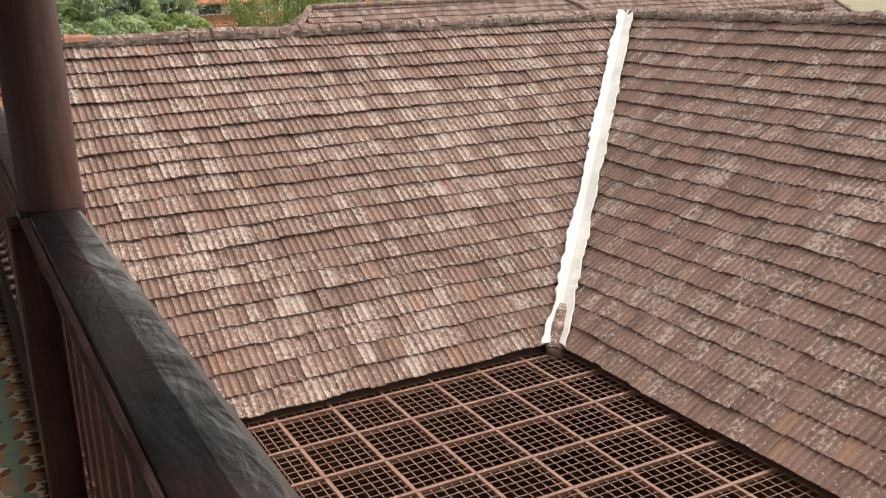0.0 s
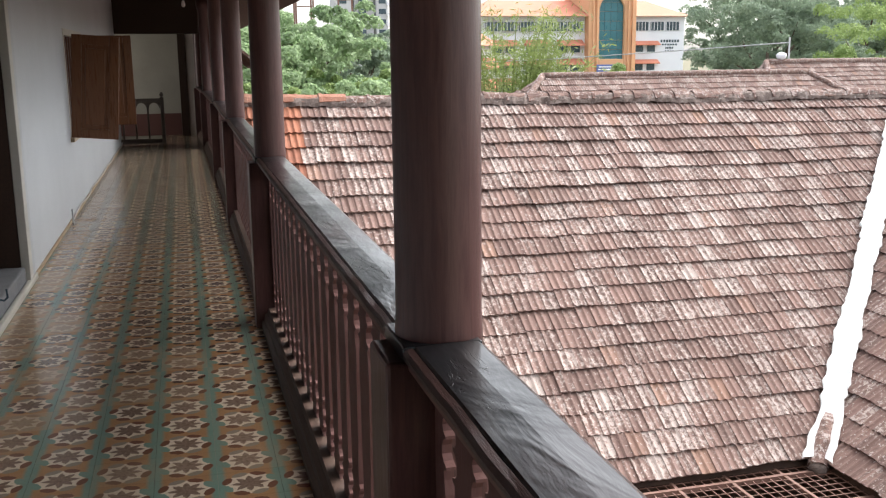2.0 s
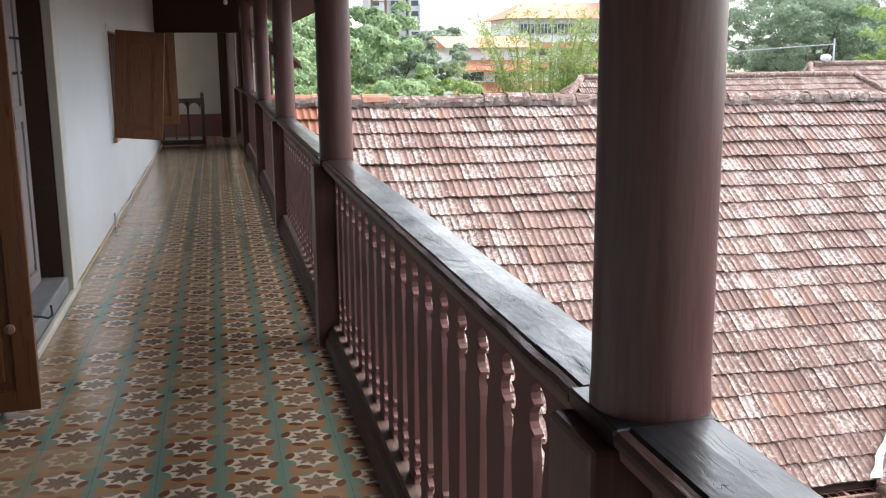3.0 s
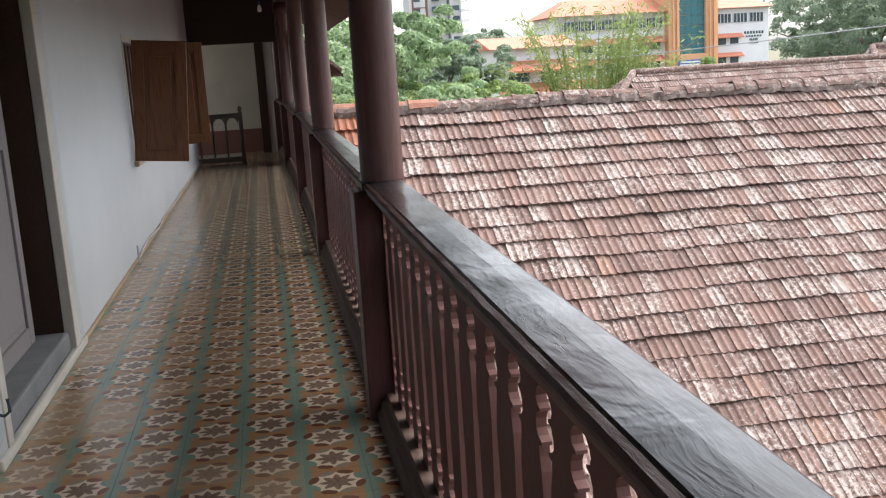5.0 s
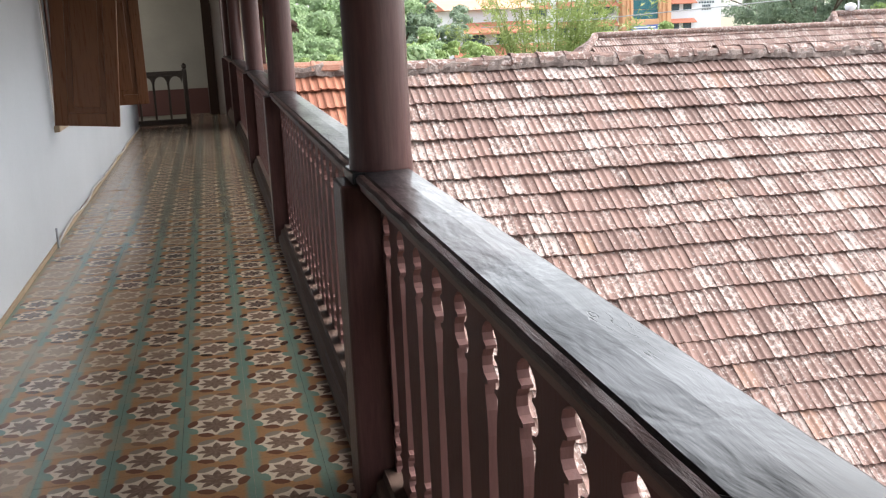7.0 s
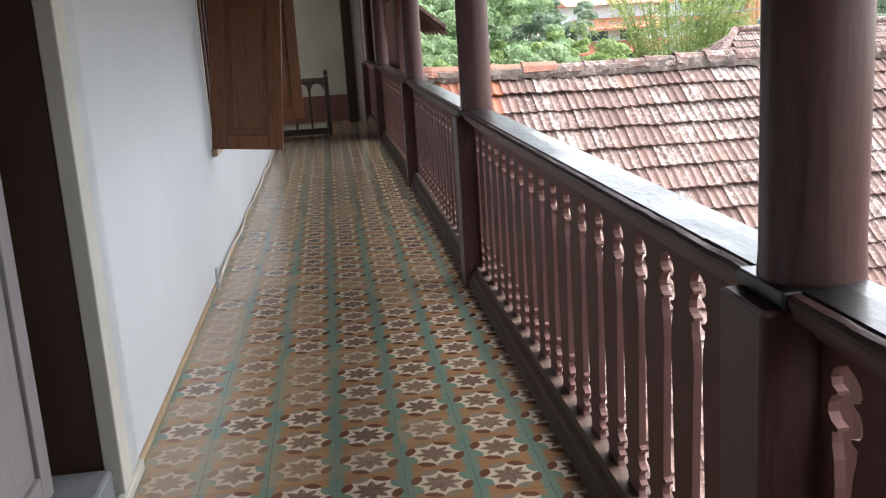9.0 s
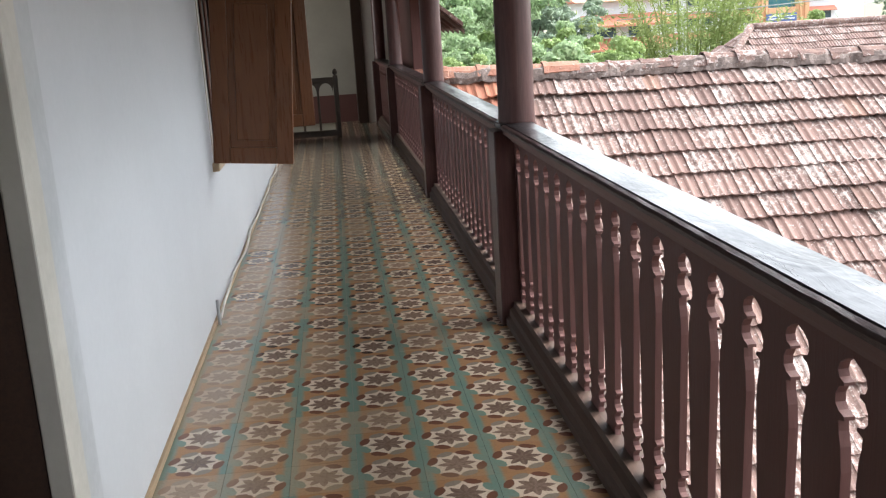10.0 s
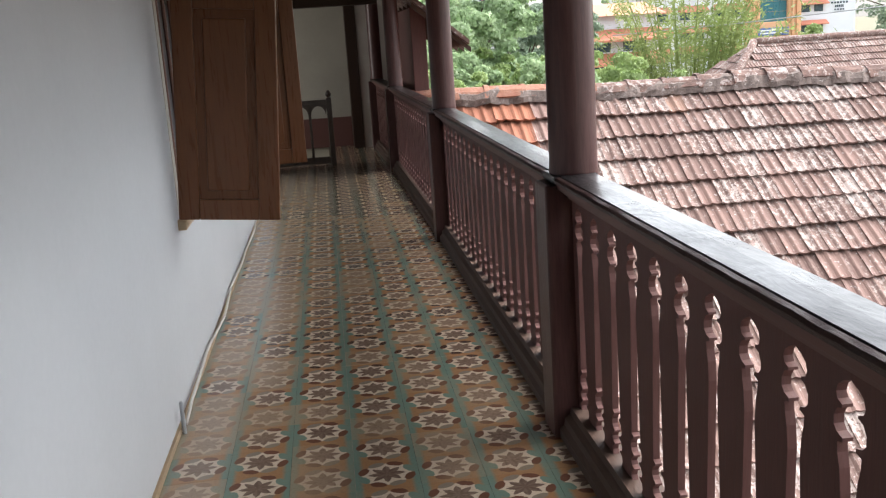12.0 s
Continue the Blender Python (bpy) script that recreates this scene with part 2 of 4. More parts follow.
def leaf_material(name, a, b):
    m = Mat(name, 0.6)
    r = m.rnd(True)
    col = m.mix(r, a, b)
    col = m.mix(m.ramp(m.noise(0.35, m.world_pos()), 0.35, 0.7), col, tuple(0.85 * c for c in a))
    thin = m.n.new("ShaderNodeBsdfTranslucent")
    m.l.new(col, thin.inputs[0])
    both = m.n.new("ShaderNodeMixShader")
    both.inputs[0].default_value = 0.5
    m.l.new(m.b.outputs[0], both.inputs[1])
    m.l.new(thin.outputs[0], both.inputs[2])
    m.l.new(both.outputs[0], m.n["Material Output"].inputs["Surface"])
    return m.done(col)


MAT_WALL = plain("lime_plaster", (0.48, 0.5, 0.52), (0.43, 0.45, 0.47), 0.75, 1.2, 35.0, 0.08)
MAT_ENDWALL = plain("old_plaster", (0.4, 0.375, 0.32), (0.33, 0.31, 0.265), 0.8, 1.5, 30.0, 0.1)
MAT_CREAM = plain("cream_paint", (0.47, 0.46, 0.41), (0.36, 0.35, 0.31), 0.5, 3.0, 40.0, 0.15)
MAT_GREYTRIM = plain("grey_paint", (0.4, 0.42, 0.44), (0.32, 0.34, 0.35), 0.5, 3.0, 40.0, 0.15)
MAT_POST = wood("painted_post_wood", (0.055, 0.025, 0.024), (0.1, 0.049, 0.044), 0.36, (6, 6, 0.5), 0.12)
MAT_BALUSTER = wood("painted_baluster_wood", (0.102, 0.05, 0.045), (0.136, 0.069, 0.062), 0.55, (6, 6, 0.6), 0.15, 14.0, 0.15)
MAT_RAIL = rail_material("weathered_rail_wood")
MAT_MOULD = wood("dark_moulding_wood", (0.11, 0.05, 0.044), (0.15, 0.072, 0.063), 0.45, (7, 0.6, 7), 0.15)
MAT_LIP = wood("worn_lip_wood", (0.03, 0.015, 0.013), (0.06, 0.031, 0.027), 0.4, (7, 0.8, 7), 0.4, 20.0)
MAT_SHUTTER = wood("varnished_teak", (0.1, 0.038, 0.016), (0.15, 0.06, 0.024), 0.3, (5, 5, 0.35), 0.06)
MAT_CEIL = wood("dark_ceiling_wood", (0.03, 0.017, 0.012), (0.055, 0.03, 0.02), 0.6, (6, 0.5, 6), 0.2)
MAT_SLATE = plain("worn_slate", (0.16, 0.165, 0.175), (0.1, 0.105, 0.115), 0.6, 4.0)
MAT_GREYDOOR = wood("grey_door_paint", (0.15, 0.135, 0.14), (0.22, 0.2, 0.205), 0.5, (6, 6, 0.5), 0.1)
MAT_STAIR = wood("old_stair_wood", (0.07, 0.054, 0.043), (0.11, 0.086, 0.068), 0.45, (6, 6, 0.6), 0.2)
# whiter than the wall: skylight on the end pilaster put into its colour
MAT_PILASTER = plain("brightened_limewash", (0.72, 0.7, 0.66), (0.58, 0.55, 0.5), 0.75, 2.0, 30.0, 0.12)
MAT_SILL = wood("dusty_sill_wood", (0.06, 0.038, 0.03), (0.1, 0.066, 0.052), 0.55, (7, 0.6, 7), 0.2, 14.0, 0.15)
MAT_GROUT = plain("grout", (0.16, 0.14, 0.11), (0.24, 0.21, 0.17), 0.8)
MAT_TAN = plain("tan_skirting", (0.4, 0.29, 0.18), (0.3, 0.22, 0.14), 0.6, 5.0)
MAT_CABLE = plain("white_cable", (0.6, 0.58, 0.55), (0.4, 0.38, 0.36), 0.5)
MAT_TILE = roof_tile_material("clay_tile", False)
MAT_TILE_MANY = roof_tile_material("clay_tiles", True)
MAT_TILE_BARE = roof_tile_material("bare_clay_tiles", True, False, 0.05)
MAT_TILE_NEW = roof_tile_material("fresh_clay_tiles", True, True)
MAT_MORTAR = weathered("ridge_mortar", (0.105, 0.08, 0.07), (0.2, 0.158, 0.14), (0.34, 0.3, 0.28), 0.84)
MAT_RIDGE = weathered("ridge_clay", (0.1, 0.06, 0.051), (0.18, 0.112, 0.092), (0.36, 0.31, 0.29), 0.78)
MAT_RIDGE_NEW = weathered("new_ridge_clay", (0.27, 0.12, 0.08), (0.33, 0.17, 0.12), (0.4, 0.3, 0.26), 0.86)
MAT_WHITE = plain("white_sealant", (0.68, 0.69, 0.69), (0.5, 0.52, 0.52), 0.7, 1.6, 12.0, 0.5)
MAT_RUST = plain("rusty_steel", (0.13, 0.066, 0.05), (0.2, 0.112, 0.086), 0.75, 5.0, 50.0, 0.3)
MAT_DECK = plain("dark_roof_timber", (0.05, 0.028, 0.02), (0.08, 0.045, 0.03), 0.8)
MAT_BROWN = plain("courtyard_boards", (0.13, 0.065, 0.035), (0.07, 0.036, 0.022), 0.8, 1.0)
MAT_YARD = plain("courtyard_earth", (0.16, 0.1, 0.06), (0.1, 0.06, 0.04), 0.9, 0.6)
MAT_GROUND = plain("ground_earth", (0.1, 0.11, 0.06), (0.16, 0.13, 0.08), 0.95, 0.2)
MAT_FLOOR = floor_tile_material("star_tile", False)
MAT_FLOOR_MANY = floor_tile_material("star_tiles", True)
# leaf colours raised and paled, with distance haze painted into them
MAT_LEAF_DARK = leaf_material("hazy_dark_leaves", (0.2, 0.27, 0.19), (0.29, 0.36, 0.25))
MAT_LEAF = leaf_material("hazy_green_leaves", (0.22, 0.32, 0.16), (0.35, 0.45, 0.25))
MAT_LEAF_LIGHT = leaf_material("hazy_light_leaves", (0.21, 0.3, 0.1), (0.33, 0.42, 0.17))
MAT_BAMBOO = leaf_material("bamboo_leaves", (0.2, 0.27, 0.08), (0.32, 0.36, 0.15))
MAT_BARK = plain("bark", (0.12, 0.09, 0.065), (0.07, 0.055, 0.04), 0.9, 3.0)
MAT_BWALL = plain("white_facade", (0.72, 0.74, 0.78), (0.65, 0.67, 0.72), 0.8, 0.2, 3.0, 0.05)
MAT_ORANGE = plain("orange_facade", (0.66, 0.38, 0.22), (0.6, 0.33, 0.18), 0.8, 0.3, 3.0, 0.05)
MAT_REDROOF = plain("orange_roof", (0.5, 0.19, 0.12), (0.44, 0.165, 0.105), 0.8, 0.5, 4.0, 0.1)
MAT_GLASS = plain("dark_glass", (0.035, 0.06, 0.08), (0.05, 0.08, 0.1), 0.25, 0.6, 5.0, 0.02)
MAT_TEALGLASS = plain("teal_glass", (0.03, 0.13, 0.16), (0.045, 0.16, 0.19), 0.3, 0.3, 2.0, 0.02)
MAT_BLUE = plain("blue_sign", (0.08, 0.13, 0.34), (0.07, 0.11, 0.3), 0.5)
MAT_GREYTOWER = plain("grey_facade", (0.5, 0.51, 0.53), (0.42, 0.43, 0.45), 0.8, 0.2, 3.0, 0.05)


# ---- mesh helpers ----
def finish(name, bm, material, smooth=False):
    me = bpy.data.meshes.new(name)
    bmesh.ops.recalc_face_normals(bm, faces=bm.faces)
    bm.to_mesh(me)
    bm.free()
    for m in material if isinstance(material, (list, tuple)) else [material]:
        me.materials.append(m)
    if smooth:
        me.polygons.foreach_set("use_smooth", [True] * len(me.polygons))
    return me


def part(name, bm, material, parent, label="", smooth=False):
    ob = new(name, finish(name, bm, material, smooth))
    ob.parent = parent
    if label:
        ob["label"] = label
    return ob


def structure(name, bm, material, label, category):
    return tagged(new(name, finish(name, bm, material)), label, category, kind="structure")


def thing(name, at, label, category, group="", kind=""):
    ob = new(name)
    ob.location = at
    ob.empty_display_size = 0.1
    return tagged(ob, label, category, group, kind)


def box(bm, x0, x1, y0, y1, z0, z1, bevel=0.0, m=None):
    r = bmesh.ops.create_cube(bm, size=1.0)
    vs = r["verts"]
    for v in vs:
        v.co = Vector(((x0 + x1) / 2 + v.co.x * (x1 - x0), (y0 + y1) / 2 + v.co.y * (y1 - y0), (z0 + z1) / 2 + v.co.z * (z1 - z0)))
    if m is not None:
        bmesh.ops.transform(bm, matrix=m, verts=vs)
    if bevel:
        edges = list({e for v in vs for e in v.link_edges})
        bmesh.ops.bevel(bm, geom=edges, offset=bevel, segments=2, profile=0.5, affect="EDGES")
    return bm


def boxes(*rows, bevel=0.0):
    bm = bmesh.new()
    for row in rows:
        box(bm, *row, bevel=bevel)
    return bm


def lathe(bm, profile, seg=24, centre=(0, 0, 0)):
    """A solid of revolution about z from (radius, height) rows."""
    rings = []
    for r, z in profile:
        rings.append([bm.verts.new((centre[0] + r * math.cos(2 * math.pi * i / seg), centre[1] + r * math.sin(2 * math.pi * i / seg), centre[2] + z)) for i in range(seg)])
    for a, b in zip(rings, rings[1:]):
        for i in range(seg):
            bm.faces.new((a[i], a[(i + 1) % seg], b[(i + 1) % seg], b[i]))
    bm.faces.new(rings[0][::-1])
    bm.faces.new(rings[-1])
    return bm


def extrude(bm, outline, depth, place):
    """A flat outline (u, v) given thickness; place maps (u, v, w) to a point."""
    a = [bm.verts.new(place(u, v, 0)) for u, v in outline]
    b = [bm.verts.new(place(u, v, depth)) for u, v in outline]
    n = len(a)
    bm.faces.new(a)
    bm.faces.new(b[::-1])
    for i in range(n):
        bm.faces.new((a[i], b[i], b[(i + 1) % n], a[(i + 1) % n]))
    return bm


def tube(bm, points, r, seg=6):
    prev = None
    for i, p in enumerate(points):
        p = Vector(p)
        d = (Vector(points[min(i + 1, len(points) - 1)]) - Vector(points[max(i - 1, 0)])).normalized()
        side = d.cross(Vector((0.13, 0.21, 0.97))).normalized()
        up = side.cross(d)
        rr = r[i] if isinstance(r, (list, tuple)) else r
        ring = [bm.verts.new(p + rr * (math.cos(2 * math.pi * k / seg) * side + math.sin(2 * math.pi * k / seg) * up)) for k in range(seg)]
        if prev:
            for k in range(seg):
                bm.faces.new((prev[k], prev[(k + 1) % seg], ring[(k + 1) % seg], ring[k]))
        else:
            bm.faces.new(ring[::-1])
        prev = ring
    bm.faces.new(prev)
    return bm


# ---- the gallery: shell ----
WX, END, SIDE = -1.31, 20.25, 18.35
DOOR = (6.62, 7.98, 2.05)
NEAR_DOOR = (4.75, 6.08, 2.05)
WIN = (11.0, 12.72, 0.7, 1.68)
wall_rows = [
    (WX - 0.4, WX, -5.0, NEAR_DOOR[0], -0.2, 2.75), (WX - 0.4, WX, NEAR_DOOR[0], NEAR_DOOR[1], NEAR_DOOR[2], 2.75), (WX - 0.4, WX, NEAR_DOOR[1], DOOR[0], -0.2, 2.75), (WX - 0.4, WX, DOOR[0], DOOR[1], DOOR[2], 2.75), (WX - 0.4, WX, DOOR[1], WIN[0], -0.2, 2.75),
    (WX - 0.4, WX, WIN[0], WIN[1], -0.2, WIN[2]), (WX - 0.4, WX, WIN[0], WIN[1], WIN[3], 2.75), (WX - 0.4, WX, WIN[1], SIDE, -0.2, 2.75)]
structure("wall_west", boxes(*wall_rows), MAT_WALL, "white lime-washed gallery wall with door and window openings", "wall")
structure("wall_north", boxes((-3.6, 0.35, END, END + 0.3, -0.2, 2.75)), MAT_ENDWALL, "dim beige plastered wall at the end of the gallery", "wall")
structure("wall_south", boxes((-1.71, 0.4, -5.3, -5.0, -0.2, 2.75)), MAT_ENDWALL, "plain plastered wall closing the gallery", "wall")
# the opening in the stairwell wall is unseen, added to let light in
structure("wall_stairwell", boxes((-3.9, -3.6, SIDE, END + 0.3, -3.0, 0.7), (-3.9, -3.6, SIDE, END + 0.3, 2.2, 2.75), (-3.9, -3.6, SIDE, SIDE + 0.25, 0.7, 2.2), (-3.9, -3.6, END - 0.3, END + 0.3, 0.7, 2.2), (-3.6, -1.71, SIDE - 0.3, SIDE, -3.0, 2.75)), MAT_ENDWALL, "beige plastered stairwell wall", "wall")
# room shell in the dark ceiling colour, so the doorways look unlit
structure("wall_room", boxes((-4.2, -4.0, -5.0, SIDE - 0.3, -0.2, 2.75), (-4.0, -1.71, 4.0, 4.2, -0.2, 2.75), (-4.0, -1.71, 14.5, 14.7, -0.2, 2.75)), MAT_CEIL, "room wall behind the gallery, coloured dark for the interior's shade", "wall")
structure("floor_room", boxes((-4.0, -1.71, 4.2, 14.5, -0.2, -0.01)), MAT_CEIL, "room floor behind the doorway, coloured dark for the interior's shade", "floor")
structure("wainscot", boxes((-3.6, -0.335, END - 0.025, END - 0.003, 0.0, 0.4)), MAT_MOULD, "dark wooden wainscot on the end wall", "wainscot")
structure("ceiling", boxes((-4.2, 0.35, -5.3, END + 0.3, 2.6, 2.7), *[(WX, 0.3, y, y + 0.09, 2.48, 2.597) for y in np.arange(-4.6, 20, 0.85)]), MAT_CEIL, "dark timber ceiling with cross beams", "ceiling")
structure("lintel_beam", boxes((-1.72, 0.02, SIDE - 0.02, SIDE + 0.2, 1.8, 2.475), bevel=0.01), MAT_CEIL, "dark timber lintel beam over the stair opening", "beam")
structure("eave_beam", boxes((0.06, 0.22, -5.0, END, 2.3, 2.47), bevel=0.012), MAT_POST, "dark timber beam carried by the veranda posts", "beam")
structure("skirting", boxes((WX + 0.001, WX + 0.012, -5.0, NEAR_DOOR[0] - 0.02, 0.0, 0.024), (WX + 0.001, WX + 0.012, NEAR_DOOR[1] + 0.02, DOOR[0] - 0.14, 0.0, 0.024), (WX + 0.001, WX + 0.012, DOOR[1] + 0.16, SIDE, 0.0, 0.024)), MAT_TAN, "thin tan skirting along the wall", "skirting")
structure("slab", boxes((WX - 0.4, 0.24, -5.3, SIDE, -0.35, -0.012), (-0.66, 0.24, SIDE, END + 0.3, -0.35, -0.012)), MAT_GROUT, "floor slab of the gallery", "floor")
structure("stair_floor", boxes((-3.6, -0.66, SIDE, END, -1.0, -0.9)), MAT_CEIL, "dark landing in the stairwell", "floor")
structure("wall_below", boxes((-0.1, 0.16, -5.3, END, -7.0, -0.36)), MAT_ENDWALL, "plastered wall under the gallery", "wall")

# own eaves over the gallery's outer side
bm = bmesh.new()
extrude(bm, [(-0.6, 2.98), (0.86, 2.0), (0.86, 1.94), (-0.6, 2.92)], 26.0, lambda u, v, w: (u, -5.3 + w, v))
structure("eaves_roof", bm, MAT_DECK, "dark underside of the sloping veranda eaves", "eaves")
structure("roof_cover", boxes((-4.2, -0.3, -5.3, END + 0.3, 2.95, 3.05)), MAT_DECK, "roof over the gallery", "roof")

# end of the gallery: dark block for the open doorway's blackness, and pilaster
structure("doorway_dark_strip", boxes((-0.33, -0.192, END - 0.42, END - 0.004, 0.0, 2.45)), MAT_CEIL, "narrow dark block standing in for the black open doorway at the gallery end", "door")
structure("pilaster", boxes((-0.19, 0.24, END - 0.4, END - 0.004, -0.012, 2.47), bevel=0.008), MAT_PILASTER, "white plastered pilaster at the gallery end", "pilaster")

# ---- posts and balustrade ----
POST_Y = [-0.17, 3.24, 6.625, 10.06, 13.47, 17.3, 19.72]
POST_DX = [0.0, -0.003, -0.012, -0.003, -0.006, -0.045, -0.105]
PX, RAIL_Z = 0.133, 0.9


def veranda_post():
    t = thing("veranda_post", (PX, 0, 0), "tall round dark red-brown wooden veranda post on a square base", "post", "veranda posts")
    bm = bmesh.new()
    box(bm, -0.117, 0.075, -0.08, 0.08, -0.012, RAIL_Z - 0.03, 0.008)
    part("base", bm, MAT_POST, t)
    bm = bmesh.new()
    box(bm, -0.086, 0.06, -0.0815, 0.0815, RAIL_Z - 0.029, RAIL_Z - 0.001, 0.004)
    part("rail_block", bm, MAT_RAIL, t, "worn grey-black block joining the handrails")
    bm = lathe(bmesh.new(), [(0.0815, RAIL_Z - 0.03), (0.0815, RAIL_Z + 0.008), (0.0795, RAIL_Z + 0.04), (0.0795, 1.6), (0.076, 2.12), (0.09, 2.14), (0.105, 2.2), (0.105, 2.3)], 28)
    part("shaft", bm, MAT_POST, t, smooth=True)
    return t


first = veranda_post()
first.location = (PX, POST_Y[0], 0)
for y, dx in zip(POST_Y[1:], POST_DX[1:]):
    copy_thing(first, pose(PX + dx, y, 0))


def baluster_outline(w):
    """Half widths down a fretted board, from the top to the foot."""
    rows = [(0.843, 0.497), (0.803, 0.497), (0.795, 0.38), (0.784, 0.29), (0.77, 0.26), (0.759, 0.29), (0.754, 0.37), (0.749, 0.375), (0.744, 0.29), (0.729, 0.235), (0.713, 0.235), (0.703, 0.29), (0.698, 0.39), (0.692, 0.395), (0.687, 0.3), (0.668, 0.31), (0.643, 0.35), (0.6, 0.375),
            (0.5, 0.345), (0.36, 0.31), (0.25, 0.29), (0.244, 0.38), (0.237, 0.38), (0.231, 0.29), (0.216, 0.24), (0.202, 0.25), (0.193, 0.3), (0.188, 0.38), (0.182, 0.38), (0.177, 0.29), (0.162, 0.235), (0.151, 0.27), (0.146, 0.37), (0.141, 0.37), (0.134, 0.26), (0.118, 0.23), (0.1, 0.3)]
    right = [(h * w, z) for z, h in rows]
    return right + [(-u, z) for u, z in reversed(right)]


def balustrade(y0, y1, phase=0.012):
    t = thing("balustrade", (0.0, y0, 0.0), "dark brown wooden balustrade with fretted flat balusters, weathered rail", "balustrade", "gallery balustrades")
    length = y1 - y0
    pitch = 0.179
    n = int((length - phase) / pitch + 0.4)
    me = None
    for i in range(n + 1):
        if me is None:
            bm = extrude(bmesh.new(), baluster_outline(pitch), 0.018, lambda u, v, w: (0.1 + w, u, v))
            me = finish("baluster", bm, MAT_BALUSTER)
        b = new("baluster", me)
        b.parent = t
        b.location = (0, phase + pitch * i, 0)
    bm = bmesh.new()
    outline = [(0.0635, 0.877), (0.0635, 0.896), (0.067, 0.9), (0.13, 0.903), (0.18, 0.901), (0.192, 0.893), (0.195, 0.877)]
    extrude(bm, outline, 0.21, lambda u, v, w: (u, w, v))
    extrude(bm, outline, length - 0.214, lambda u, v, w: (u, 0.214 + w, v - 0.0015))
    part("handrail", bm, MAT_RAIL, t, "weathered grey-black wooden handrail")
    bm = bmesh.new()
    prev = None
    for k in range(int(length / 0.03) + 1):
        y = min(length, 0.03 * k) if k < int(length / 0.03) else length
        e, e2 = 0.003 * noise.noise((y * 7, 1.0, 0)), 0.0025 * noise.noise((y * 11, 4.0, 0))
        ring = [bm.verts.new(v) for v in ((0.044 + e, y, 0.877), (0.043 + e, y, 0.887 + e2), (0.049 + e, y, 0.894 + e2), (0.0605 + 0.5 * e2, y, 0.897 + e), (0.0615 + 0.4 * e2, y, 0.877))]
        if prev:
            for i in range(4):
                bm.faces.new((prev[i], ring[i], ring[i + 1], prev[i + 1]))
        else:
            bm.faces.new(ring)
        prev = ring
    bm.faces.new(prev[::-1])
    part("rail_lip", bm, MAT_LIP, t, "worn split lip along the handrail")
    bm = bmesh.new()
    outline = [(0.05, 0.875), (0.053, 0.856), (0.07, 0.85), (0.073, 0.84), (0.085, 0.834), (0.087, 0.824), (0.155, 0.824), (0.165, 0.835), (0.185, 0.875)]
    extrude(bm, outline, length, lambda u, v, w: (u, w, v))
    part("rail_moulding", bm, MAT_MOULD, t)
    bm = bmesh.new()
    outline = [(0.03, 0.0), (0.03, 0.032), (0.045, 0.045), (0.048, 0.07), (0.066, 0.082), (0.07, 0.105), (0.17, 0.105), (0.19, 0.0)]
    extrude(bm, outline, length, lambda u, v, w: (u, w, v))
    part("bottom_rail", bm, MAT_SILL, t, "dusty brown bottom rail")
    return t


master = balustrade(POST_Y[1] + 0.082, POST_Y[1] + 3.328, 0.022)
copy_thing(master, pose(0, POST_Y[0] + 0.082, 0))
balustrade(POST_Y[2] + 0.082, POST_Y[3] - 0.082, -0.115)
copy_thing(master, pose(0, POST_Y[3] + 0.082, 0))
for k in (4, 5):
    far = balustrade(POST_Y[k] + 0.082, POST_Y[k + 1] - 0.082, 0.022)
    far.matrix_basis = pose(POST_DX[k], POST_Y[k] + 0.082, 0, 0, 0, math.degrees(math.atan2(POST_DX[k] - POST_DX[k + 1], POST_Y[k + 1] - POST_Y[k])))
balustrade(-5.0, POST_Y[0] - 0.092)


# ---- door ----
door = tagged(new("door_1"), "open dark teak double door in a cream painted frame", "door", kind="structure")
part("architrave", boxes((WX - 0.05, WX + 0.016, DOOR[1] + 0.05, DOOR[1] + 0.17, 0.0, DOOR[2] + 0.17), (WX - 0.05, WX + 0.016, DOOR[0] - 0.13, DOOR[0] - 0.01, 0.0, DOOR[2] + 0.17), (WX - 0.05, WX + 0.0155, DOOR[0] - 0.01, DOOR[1] + 0.05, DOOR[2] + 0.04, DOOR[2] + 0.17), bevel=0.004), MAT_GREYTRIM, door, "pale grey painted architrave")
part("frame", boxes((WX - 0.03, WX + 0.022, DOOR[1] - 0.06, DOOR[1] + 0.05, 0.0, DOOR[2] + 0.04), (WX - 0.13, WX + 0.022, DOOR[0] - 0.01, DOOR[0] + 0.06, 0.0, DOOR[2] + 0.04), (WX - 0.13, WX + 0.022, DOOR[0] + 0.06, DOOR[1] - 0.06, DOOR[2] - 0.05, DOOR[2] + 0.04), bevel=0.005), MAT_CREAM, door, "cream painted door frame")
part("lining", boxes((WX - 0.4, WX - 0.032, DOOR[1] - 0.055, DOOR[1] - 0.002, 0.0, DOOR[2])), MAT_CEIL, door, "dark timber lining")
part("threshold", boxes((WX - 0.42, WX - 0.005, DOOR[0] + 0.062, DOOR[1] - 0.062, 0.0, 0.13), bevel=0.012), MAT_SLATE, door, "worn grey stone threshold")
part("plinth", boxes((WX - 0.003, WX + 0.03, DOOR[0] - 0.14, DOOR[1] + 0.19, 0.0, 0.045), bevel=0.01), MAT_CREAM, door, "cream painted plinth strip")


